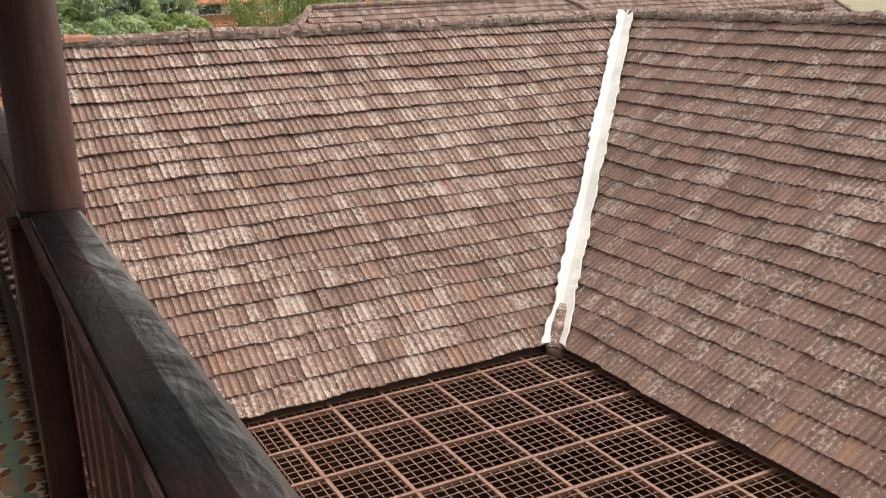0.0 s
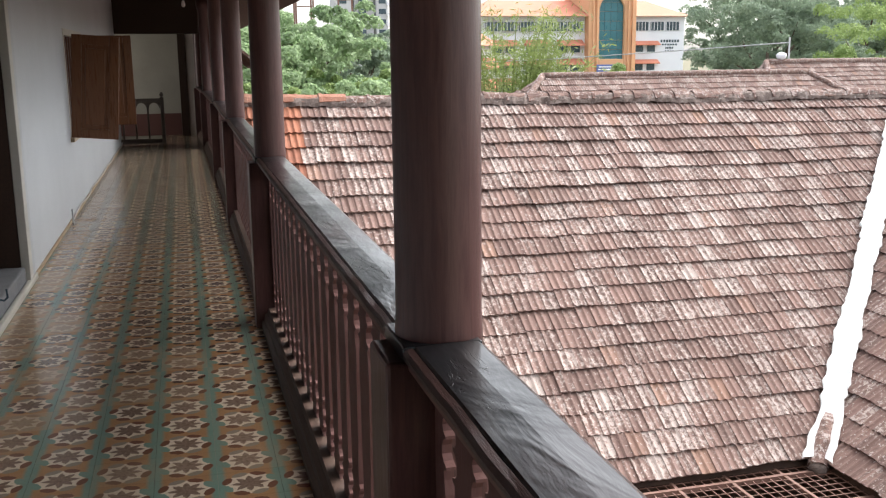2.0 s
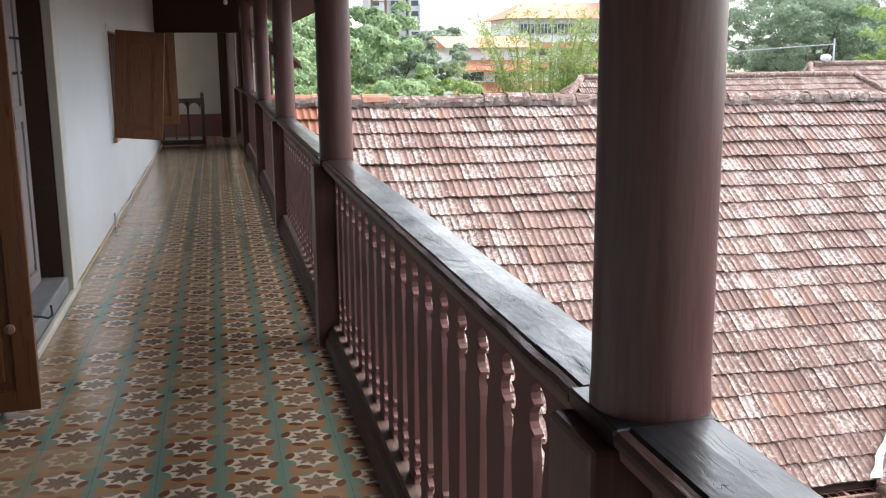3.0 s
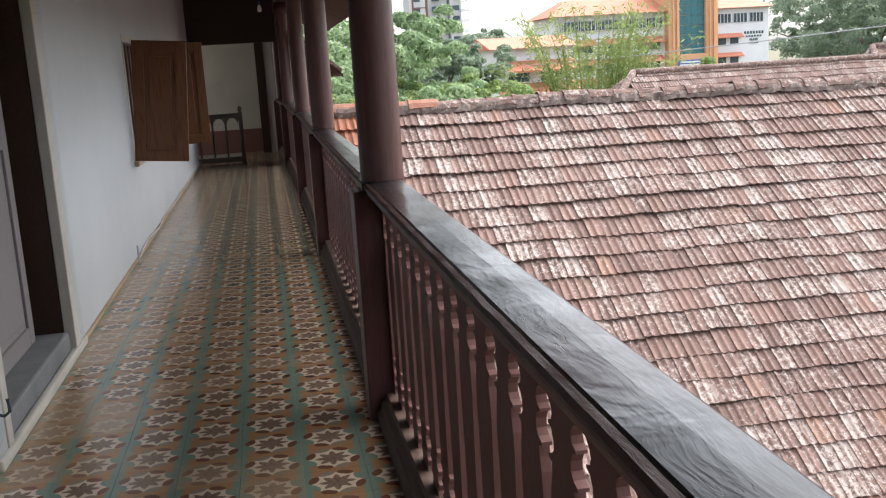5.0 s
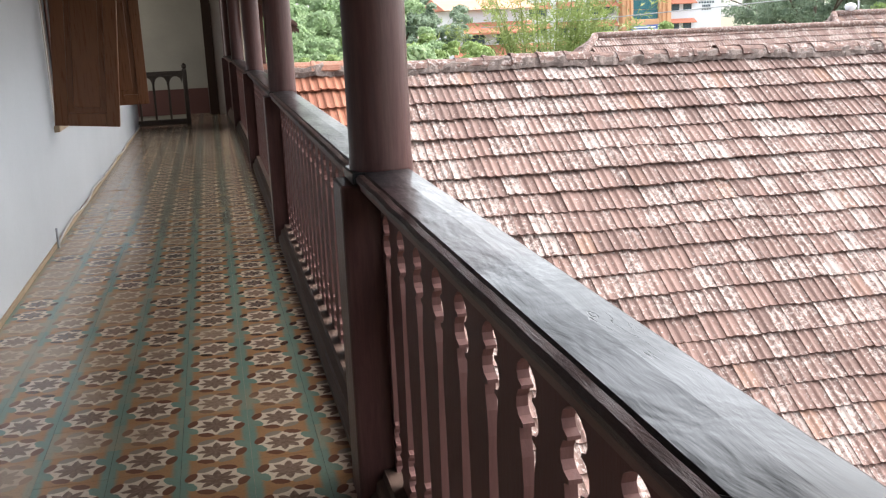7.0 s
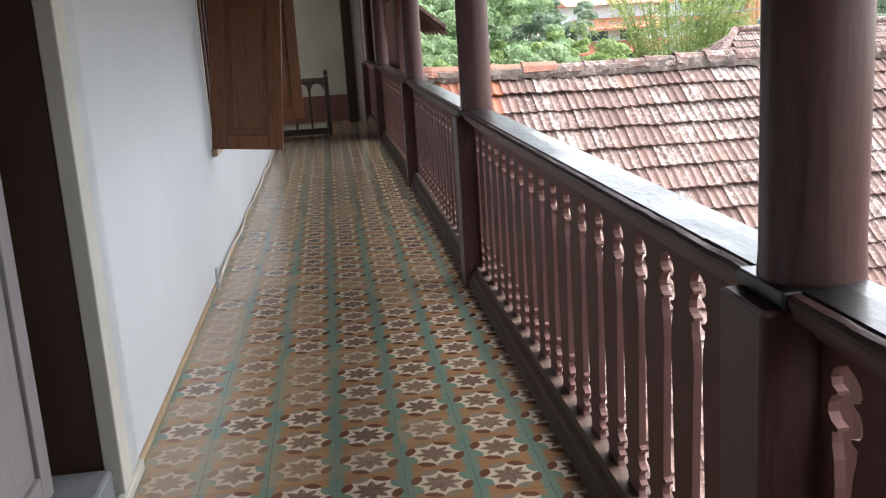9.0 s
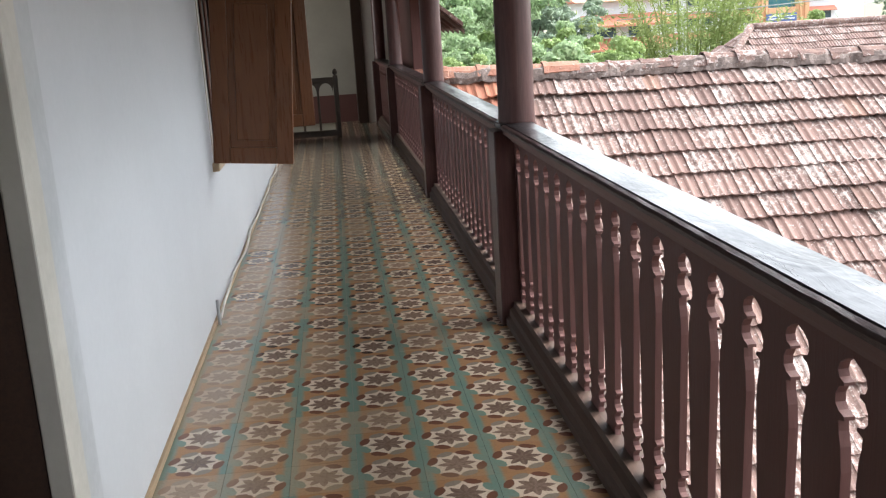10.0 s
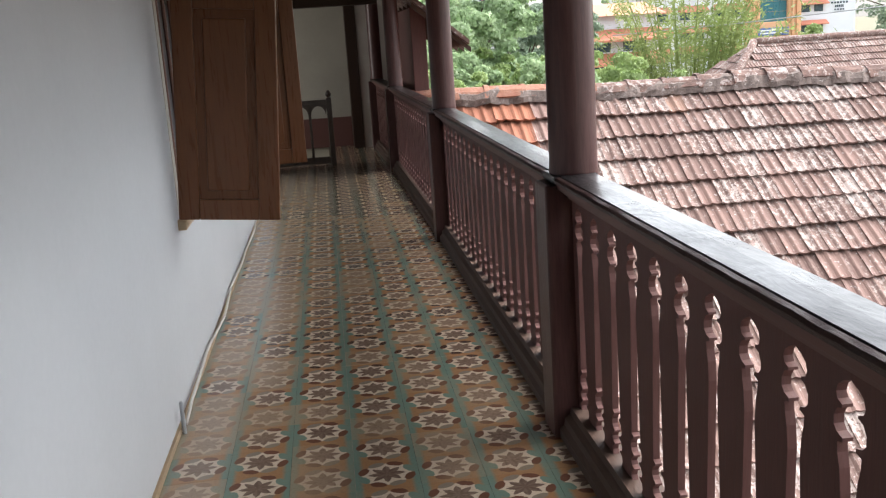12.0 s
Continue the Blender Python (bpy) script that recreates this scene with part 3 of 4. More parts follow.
def panel_leaf(width, height, thick=0.04, panels=2):
    """A framed and panelled leaf: along +x from its hinge, standing on z = 0."""
    bm = bmesh.new()
    s = 0.085
    box(bm, 0, s, -thick / 2, thick / 2, 0, height, 0.004)
    box(bm, width - s, width, -thick / 2, thick / 2, 0, height, 0.004)
    gap = (height - s) / panels
    for i in range(panels + 1):
        box(bm, s, width - s, -thick / 2, thick / 2, i * gap, i * gap + s, 0.004)
    for i in range(panels):
        box(bm, s, width - s, -thick / 2 + 0.014, thick / 2 - 0.014, i * gap + s, (i + 1) * gap)
        box(bm, s + 0.035, width - s - 0.035, -thick / 2 + 0.004, thick / 2 - 0.004, i * gap + s + 0.035, (i + 1) * gap - 0.035, 0.006)
    return bm


leaf = part("door_leaf", panel_leaf(1.1, 1.9, 0.04, 2), MAT_GREYDOOR, door, "dull grey painted door leaf, closed")
leaf.matrix_basis = pose(WX - 0.15, DOOR[0] + 0.065, 0.135, 0, 0, 90)
for z in (1.16, 1.34):
    part("bolt", boxes((0.84, 1.06, -0.034, -0.019, z, z + 0.014), bevel=0.003), MAT_GLASS, leaf, "black iron bolt")
leaf = part("door_leaf", panel_leaf(0.5, 1.96, 0.045, 3), MAT_CEIL, door, "dark door leaf, open inward")
leaf.matrix_basis = pose(WX - 0.42, DOOR[1] - 0.12, 0.08, 0, 0, 190)

near_door = tagged(new("door_3"), "doorway with a varnished brown panelled leaf standing open", "door", kind="structure")
part("threshold", boxes((WX - 0.42, WX + 0.004, NEAR_DOOR[0], NEAR_DOOR[1], 0.0, 0.012)), MAT_SLATE, near_door, "worn grey stone threshold")
leaf = part("door_leaf", panel_leaf(0.62, 1.98, 0.045, 2), MAT_SHUTTER, near_door, "varnished brown door leaf, open")
leaf.matrix_basis = pose(-1.77, 5.9, 0.025, 0, 0, 4)
ring = part("door_knob", lathe(bmesh.new(), [(0.012, 0), (0.012, 0.02), (0.02, 0.028), (0.018, 0.04), (0.006, 0.044)], 12), MAT_RUST, leaf, "small brass door knob")
ring.matrix_basis = pose(0.54, -0.0225, 0.34, 90)
part("hook", tube(bmesh.new(), [(0.615, 0, 0.37), (0.65, -0.01, 0.368), (0.675, -0.01, 0.36), (0.69, -0.01, 0.372), (0.688, -0.01, 0.41)], 0.005, 6), MAT_GLASS, leaf, "black iron door hook")

# ---- window ----
win = tagged(new("window_1"), "window with two open varnished wooden shutters", "window", kind="structure")
part("window_frame", boxes((WX - 0.12, WX + 0.004, WIN[0], WIN[0] + 0.06, WIN[2], WIN[3]), (WX - 0.12, WX + 0.004, WIN[1] - 0.06, WIN[1], WIN[2], WIN[3]), (WX - 0.12, WX + 0.004, WIN[0] + 0.06, WIN[1] - 0.06, WIN[3] - 0.06, WIN[3]), (WX - 0.12, WX + 0.004, WIN[0] + 0.06, WIN[1] - 0.06, WIN[2], WIN[2] + 0.05), bevel=0.004), MAT_CREAM, win, "grey-cream window frame")
part("window_sill", boxes((WX - 0.1, WX + 0.035, WIN[0] - 0.05, WIN[1] + 0.05, WIN[2] - 0.045, WIN[2] - 0.002), bevel=0.006), MAT_TAN, win, "tan painted window sill")
for i in range(7):
    y = WIN[0] + 0.06 + (i + 1) * (WIN[1] - WIN[0] - 0.12) / 8
    part("window_bar", lathe(bmesh.new(), [(0.009, WIN[2] + 0.05), (0.009, WIN[3] - 0.06)], 8, (WX - 0.06, y, 0)), MAT_RUST, win)
sh = part("shutter", panel_leaf(0.41, 0.93, 0.032, 1), MAT_SHUTTER, win, "varnished brown shutter, swung open")
sh.matrix_basis = pose(WX + 0.008, WIN[0] - 0.03, 0.7, 0, 4.5, -3)
sh = part("shutter", panel_leaf(0.5, 0.96, 0.032, 1), MAT_SHUTTER, win, "varnished brown shutter, swung open")
sh.matrix_basis = pose(WX + 0.008, WIN[1] - 0.02, 0.69, 0, 0, 6)

# ---- cable and pipe stub at the wall foot ----
stub = new("pipe_stub", finish("pipe_stub", lathe(bmesh.new(), [(0.008, 0.0), (0.008, 0.12), (0.006, 0.124)], 10, (0, 0, 0)), MAT_GREYTRIM))
stub.location = (WX + 0.024, 10.38, 0)
tagged(stub, "short grey pipe stub standing at the wall foot", "pipe")
pts = [(WX + 0.03, 10.4, 0.03)]
rc = random.Random(4)
for i in range(1, 40):
    pts.append((WX + 0.02 + 0.007 * math.sin(i * 1.1) + rc.uniform(0, 0.006), 10.4 + i * 0.2, 0.045 + 0.008 * math.sin(i * 0.7)))
cable = new("cable", finish("cable", tube(bmesh.new(), pts, 0.0065), MAT_CABLE, True))
tagged(cable, "loose white cable running along the wall foot", "cable")

# ---- pendant bulb ----
bulb = thing("pendant_bulb", (-0.2, 16.95, 2.2), "small unlit white bulb hanging from the gallery ceiling", "lamp")
part("cord", tube(bmesh.new(), [(0, 0, 0.1), (0.004, 0, 0.2), (0, 0, 0.4)], 0.004, 6), MAT_GLASS, bulb)
part("holder", lathe(bmesh.new(), [(0.012, 0.105), (0.019, 0.1), (0.02, 0.06), (0.017, 0.055)], 12), MAT_GLASS, bulb, "black bulb holder", True)
part("globe", lathe(bmesh.new(), [(0.015, 0.054), (0.022, 0.03), (0.03, 0.005), (0.031, -0.012), (0.022, -0.034), (0.006, -0.043)], 16), MAT_PILASTER, bulb, "white glass globe", True)

# ---- stair railing ----
stair = thing("stair_railing", (-0.63, 18.2, 0), "dark wooden stair railing with arched openings and a turned newel", "railing")
bm = boxes((-0.03, 0.03, -0.03, 0.03, -0.02, 0.78), bevel=0.006)
part("newel", bm, MAT_STAIR, stair)
part("finial", lathe(bmesh.new(), [(0.012, 0.78), (0.03, 0.8), (0.034, 0.825), (0.02, 0.85), (0.008, 0.862)], 14), MAT_STAIR, stair, smooth=True)
part("top_rail", boxes((-1.0, -0.03, -0.03, 0.03, 0.7, 0.76), bevel=0.006), MAT_STAIR, stair)
part("bottom_rail", boxes((-1.0, -0.03, -0.025, 0.025, 0.02, 0.1), bevel=0.006), MAT_STAIR, stair)
for i in range(5):
    u = -0.03 - 0.2 * i
    bm = bmesh.new()
    o = [(0.0, 0.7), (0.0, 0.66)] + [(-0.1 + 0.085 * math.cos(a), 0.58 + 0.11 * math.sin(a)) for a in np.linspace(0.0, math.pi, 9)] + [(-0.2, 0.66), (-0.2, 0.7)]
    extrude(bm, o, 0.03, lambda a, b, w: (u + a, -0.015 + w, b))
    part("arch", bm, MAT_STAIR, stair)
    part("spindle", boxes((u - 0.215, u - 0.185, -0.015, 0.015, 0.1, 0.66), bevel=0.004), MAT_STAIR, stair)

# ---- small roofed bay beyond the gallery ----
bay = thing("roofed_bay", (0.3, 17.4, 0.0), "small timber-walled bay with a low tiled eave", "bay")
part("wall", boxes((0.0, 0.16, 0.0, 2.6, -3.5, 1.7), bevel=0.01), MAT_BALUSTER, bay, "weathered grey-brown plank wall")
bm = bmesh.new()
extrude(bm, [(-0.05, 1.86), (0.58, 1.33), (0.58, 1.28), (-0.05, 1.8)], 3.0, lambda u, v, w: (u, -0.3 + w, v))
part("eave", bm, MAT_RIDGE, bay, "brown clay-tiled eave")
for i in range(6):
    part("rafter", extrude(bmesh.new(), [(0.0, 1.75), (0.6, 1.25), (0.6, 1.2), (0.0, 1.69)], 0.05, lambda u, v, w: (u, -0.25 + 0.5 * i + w, v)), MAT_DECK, bay)

# ---- courtyard roofs ----
SLOPE = math.atan(0.75)
CS, SN = math.cos(SLOPE), math.sin(SLOPE)
EX, EY, EZ = 7.4, 11.58, -3.8
RUN = 7.32
TW, TL = 0.212, 0.347


def tile_shape():
    """A fluted clay tile: u across, v up the slope, w out of it."""
    us = [-0.02, 0.07, 0.15, 0.25, 0.36, 0.44, 0.5, 0.57, 0.65, 0.75, 0.88, 1.03]
    hs = [0.03, 0.024, 0.008, 0.0, 0.006, 0.022, 0.03, 0.022, 0.007, 0.0, 0.004, 0.02]
    verts, faces = [], []
    for v, lift in ((0.0, 0.036), (TL + 0.05, 0.0)):
        for u, h in zip(us, hs):
            verts.append((u * TW, v, 0.72 * h + lift))
    n = len(us)
    for u, h in zip(us, hs):
        verts.append((u * TW, 0.0, 0.72 * h + 0.036 - 0.022))
    for i in range(n - 1):
        faces.append((i, i + 1, n + i + 1, n + i))
        faces.append((2 * n + i, 2 * n + i + 1, i + 1, i))
    faces.append((0, n, 2 * n))
    faces.append((n - 1, 3 * n - 1, 2 * n - 1))
    return np.array(verts), faces


TV, TF = tile_shape()


def frame_of(origin, a, u):
    a, u = Vector(a), Vector(u)
    m = Matrix((a, u, a.cross(u))).transposed().to_4x4()
    m.translation = origin
    return m


def tile_uvs(count):
    """The place on its own tile of every face corner, tile after tile."""
    one = [c for f in TF for i in f for c in (TV[i][0] / TW, TV[i][1] / TL)]
    return np.tile(np.array(one, dtype=np.float32), count)


def joined_tiles(name, mats, material):
    verts, faces = [], []
    for k, m in enumerate(mats):
        mm = np.array(m)
        verts.append(TV @ mm[:3, :3].T + mm[:3, 3])
        faces.extend([tuple(i + k * len(TV) for i in f) for f in TF])
    me = bpy.data.meshes.new(name)
    me.from_pydata(np.concatenate(verts).tolist() if verts else [], [], faces)
    me.uv_layers.new(name="UVMap").data.foreach_set("uv", tile_uvs(len(mats)))
    me.materials.append(material)
    return me


def tile_field(base, width_at, courses, seed, sag):
    """Poses of the tiles on one slope: (pose, along, course)."""
    rng = random.Random(seed)
    out = []
    for c in range(courses):
        s0, s1 = width_at(c * TL + TL / 2)
        k = math.ceil(s0 / TW)
        drift = rng.uniform(-0.06, 0.06)
        while (k + 1) * TW <= s1:
            s = k * TW + drift
            wave = 0.05 * noise.noise((s * 0.5, c * 0.25, seed)) + 0.012 * noise.noise((s * 1.9, c * 0.9, seed + 5))
            lift = sag(s, c * TL) + 0.02 * noise.noise((s * 0.7, c * 0.5, seed + 9))
            m = base @ pose(s + rng.uniform(-0.003, 0.003), c * TL + wave + rng.uniform(-0.014, 0.014), lift + rng.uniform(0, 0.01), rng.uniform(-1.0, 1.0), rng.uniform(-1.2, 1.2), rng.uniform(-0.7, 0.7))
            out.append((m, s, c))
            k += 1
    return out


one_tile = bpy.data.meshes.new("roof_tile")
one_tile.from_pydata(TV.tolist(), [], TF)
one_tile.uv_layers.new(name="UVMap").data.foreach_set("uv", tile_uvs(1))
one_tile.materials.append(MAT_TILE)


def roof_deck(name, base, outline, label):
    bm = extrude(bmesh.new(), outline, -0.1, lambda u, v, w: base @ Vector((u, v, w - 0.11)))
    ob = new(name, finish(name, bm, MAT_DECK))
    return tagged(ob, label, "roof", kind="structure")


COURSES = int(RUN / TL)
A = frame_of((0, EY, EZ), (1, 0, 0), (0, CS, SN))
B = frame_of((EX, 0, EZ), (0, -1, 0), (CS, 0, SN))
roof_a = roof_deck("roof_north", A, [(0.25, 0), (EX, 0), (EX + RUN * CS, RUN), (0.25, RUN)], "weathered clay-tiled roof slope with lichen, facing the courtyard")
roof_b = roof_deck("roof_east", B, [(-EY, 0), (7.0, 0), (7.0, RUN), (-EY - RUN * CS, RUN)], "browner weathered clay-tiled roof slope beside the valley")
field_a = tile_field(A, lambda v: (0.25, EX + v * CS + 0.12), COURSES, 3, lambda s, v: 0.09 * (v / RUN) * max(0, 1 - s / 9) - 0.05 * math.sin(math.pi * v / RUN))
field_b = tile_field(B, lambda v: (-(EY + v * CS) - 0.12, 7.0), COURSES, 8, lambda s, v: -0.05 * math.sin(math.pi * v / RUN))
fresh, near, rest = [], [], []
for m, s, c in field_a:
    if s < 1.35:
        fresh.append(m)
    elif 1.6 < s < 6.5 and c >= COURSES - 17 and len(near) < 290:
        near.append(m)
    else:
        rest.append(m)
tagged(new("roof_tiles", joined_tiles("roof_tiles", rest, MAT_TILE_MANY)), kind="stuff").parent = roof_a
tagged(new("new_roof_tiles", joined_tiles("new_roof_tiles", fresh, MAT_TILE_NEW)), "newer orange clay tiles", kind="stuff").parent = roof_a
tagged(new("roof_tiles", joined_tiles("roof_tiles", [m for m, s, c in field_b], MAT_TILE_BARE)), kind="stuff").parent = roof_b
NEAR_TILES = near


def ridge_caps(parent, start, step, count, sag, seed, new_ones=0):
    """Overlapping clay ridge caps on a bed of mortar."""
    rng = random.Random(seed)
    start, step = Vector(start), Vector(step)
    d = step.normalized()
    side = Vector((-d.y, d.x, 0))
    me = None
    bm = bmesh.new()
    prev = None
    total = step * count
    fine = count * 8
    for i in range(fine + 1):
        p = start + total * (i / fine) + Vector((0, 0, sag(i / 8)))
        w, h = 0.16 + 0.04 * noise.noise((i * 0.26, seed, 0)), 0.045 + 0.03 * noise.noise((i * 0.33, seed, 3))
        prof = [(-w, -0.11), (-w * 0.95, -0.05), (-w * 0.75, h * 0.35), (-w * 0.4, h * 0.8), (0, h), (w * 0.4, h * 0.8), (w * 0.75, h * 0.35), (w * 0.95, -0.05), (w, -0.11)]
        ring = []
        for a, b in prof:
            q = p + side * a + Vector((0, 0, b))
            q += 0.03 * noise.noise_vector(q * 5) + 0.018 * noise.noise_vector(q * 17)
            ring.append(bm.verts.new(q))
        if prev:
            for k in range(len(prof) - 1):
                bm.faces.new((prev[k], prev[k + 1], ring[k + 1], ring[k]))
        prev = ring
    part("mortar", bm, MAT_MORTAR, parent, "grey ridge mortar")
    bm = bmesh.new()
    L = step.length
    prof = [(-0.15, -0.015), (-0.105, 0.055), (-0.04, 0.098), (0.04, 0.098), (0.105, 0.055), (0.15, -0.015)]
    ends = []
    for v, grow in ((0.0, 1.12), (0.05, 1.12), (0.055, 1.0), (L + 0.04, 0.94)):
        ends.append([bm.verts.new((v, a * grow, b * grow)) for a, b in prof])
        ends[-1] += [bm.verts.new((v, a * grow * 0.86, b * grow - 0.016)) for a, b in reversed(prof)]
    n = len(ends[0])
    for r0, r1 in zip(ends, ends[1:]):
        for k in range(n):
            bm.faces.new((r0[k], r0[(k + 1) % n], r1[(k + 1) % n], r1[k]))
    bm.faces.new(ends[0])
    bm.faces.new(ends[-1][::-1])
    me = finish("ridge_tile", bm, MAT_RIDGE)
    newer = me.copy()
    newer.materials[0] = MAT_RIDGE_NEW
    yaw = math.degrees(math.atan2(d.y, d.x))
    for i in range(count):
        ob = new("ridge_tile", newer if i < new_ones else me)
        ob.parent = parent
        p = start + step * i
        ob.matrix_basis = pose(p.x, p.y, p.z - 0.005 + rng.uniform(-0.03, -0.005) + sag(i), rng.uniform(-4, 4), rng.uniform(-3, 3), yaw + rng.uniform(-3, 3))


RZ = EZ + RUN * SN
ridge_caps(roof_a, (0.25, EY + RUN * CS, RZ + 0.05), (0.4, 0, 0), 32, lambda i: 0.09 * max(0, 1 - i * 0.4 / 9) + 0.015 * math.sin(i * 0.8), 2, 5)
ridge_caps(roof_b, (EX + RUN * CS, EY + RUN * CS - 0.25, RZ + 0.05), (0, -0.4, 0), 60, lambda i: 0.012 * math.sin(i * 0.9), 6)
# far slopes behind both ridges
back = bmesh.new()
extrude(back, [(EY + RUN * CS + 0.02, RZ - 0.02), (EY + 2 * RUN * CS, EZ), (EY + 2 * RUN * CS, EZ - 0.1), (EY + RUN * CS + 0.02, RZ - 0.12)], EX + RUN * CS + 5.8, lambda u, v, w: (0.25 + w, u, v))
part("back_slope", back, MAT_RIDGE, roof_a)
back = bmesh.new()
extrude(back, [(EX + RUN * CS + 0.02, RZ - 0.02), (EX + 2 * RUN * CS, EZ), (EX + 2 * RUN * CS, EZ - 0.1), (EX + RUN * CS + 0.02, RZ - 0.12)], EY + RUN * CS + 7.0, lambda u, v, w: (u, -7.0 + w, v))
part("back_slope", back, MAT_RIDGE, roof_b)

# white sealed valley
bm = bmesh.new()
rv = random.Random(12)
prev = None
N = 90
for i in range(N + 1):
    f = i / N
    v = -0.12 + f * (RUN + 0.02)
    c0 = Vector((EX + v * CS, EY + v * CS, EZ + v * SN + 0.15 - 0.05 * math.sin(math.pi * min(1, max(0, f)))))
    wl_ = 0.17 + 0.07 * noise.noise((i * 0.16, 1.3, 0)) + 0.03 * rv.uniform(-1, 1) + 0.04 * f
    wr_ = 0.22 + 0.06 * noise.noise((i * 0.19, 7.3, 0)) + 0.025 * rv.uniform(-1, 1)
    row = []
    for a, h in ((-wl_ - 0.02, 0.012), (-wl_, 0.035), (-0.06, 0.02), (0.0, -0.045), (0.06, 0.02)):
        row.append(bm.verts.new(c0 + Vector((a, 0, h + 0.01 * noise.noise((i * 0.5, a * 9, 2))))))
    for b, h in ((wr_, 0.035), (wr_ + 0.02, 0.012)):
        row.append(bm.verts.new(c0 + Vector((0.03, -b, h + 0.01 * noise.noise((i * 0.5, b * 9, 4))))))
    if prev:
        for k in range(len(row) - 1):
            bm.faces.new((prev[k], prev[k + 1], row[k + 1], row[k]))
    prev = row
valley = new("roof_valley", finish("roof_valley", bm, MAT_WHITE))
tagged(valley, "white sealed valley gutter between the two roof slopes", "gutter", kind="structure")
spout = thing("valley_cap", (EX + 0.05, EY + 0.02, EZ + 0.02), "broken terracotta cap at the foot of the white valley", "cap tile")
bm = bmesh.new()
tube(bm, [(-0.16, -0.16, -0.06), (-0.05, -0.05, 0.03), (0.06, 0.06, 0.13), (0.17, 0.17, 0.21), (0.28, 0.28, 0.29), (0.38, 0.38, 0.35)], [0.13, 0.14, 0.14, 0.135, 0.13, 0.1], 12)
for v in bm.verts:
    v.co += 0.035 * noise.noise_vector(v.co * 9)
part("cap", bm, MAT_RIDGE, spout)
bm = bmesh.new()
tube(bm, [(-0.2, -0.2, -0.1), (-0.12, -0.12, -0.05)], [0.11, 0.125], 10)
part("mortar_lip", bm, MAT_MORTAR, spout, smooth=True)

# ---- steel grille over the courtyard ----
GZ = EZ - 0.1
grille = thing("courtyard_grille", (0, 0, GZ), "rusty steel grille of welded bars and wire mesh over the courtyard", "grille")
XS = [EX + 0.15 - 0.745 * i for i in range(11)]
YS = [EY - 0.13 - 0.82 * i for i in range(17)]
for x in XS:
    part("bar", boxes((x - 0.022, x + 0.022, YS[-1], EY + 0.3, -0.03, 0.02)), MAT_RUST, grille)
for y in YS:
    part("bar", boxes((XS[-1], EX + 0.35, y - 0.026, y + 0.026, -0.025, 0.026)), MAT_RUST, grille)
bm = bmesh.new()
x = EX + 0.3
while x > XS[-1]:
    x -= 0.745 / 6
    box(bm, x - 0.0055, x + 0.0055, YS[-1], EY + 0.3, 0.0, 0.009)
y = EY + 0.3
while y > YS[-1]:
    y -= 0.82 / 6
    box(bm, XS[-1], EX + 0.35, y - 0.0055, y + 0.0055, 0.009, 0.017)
tagged(part("wire_mesh", bm, MAT_RUST, grille), kind="stuff")

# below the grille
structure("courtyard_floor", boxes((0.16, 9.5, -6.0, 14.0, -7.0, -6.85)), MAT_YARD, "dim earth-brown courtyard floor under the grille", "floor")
# walls in the dark deck colour, painting the shade of the eaves gap
structure("courtyard_wall_north", boxes((0.16, 9.5, 13.8, 14.0, -6.85, -3.0)), MAT_DECK, "wall under the eaves, coloured dark for the shaded gap", "wall")
structure("courtyard_wall_east", boxes((9.3, 9.5, -6.0, 13.8, -6.85, -3.0)), MAT_DECK, "wall under the eaves, coloured dark for the shaded gap", "wall")
inner = thing("lower_roof", (0, 0, 0), "brown lower awning seen through the grille", "awning")
for i in range(9):
    y = 4.2 + 0.62 * i
    part("board", boxes((3.4, 6.6, y, y + 0.56, -5.6, -5.55), bevel=0.01), MAT_BROWN, inner)
for px_, py_ in ((3.6, 4.4), (6.4, 4.4), (3.6, 9.5), (6.4, 9.5)):
    part("leg", boxes((px_ - 0.05, px_ + 0.05, py_ - 0.05, py_ + 0.05, -6.85, -5.6)), MAT_DECK, inner)


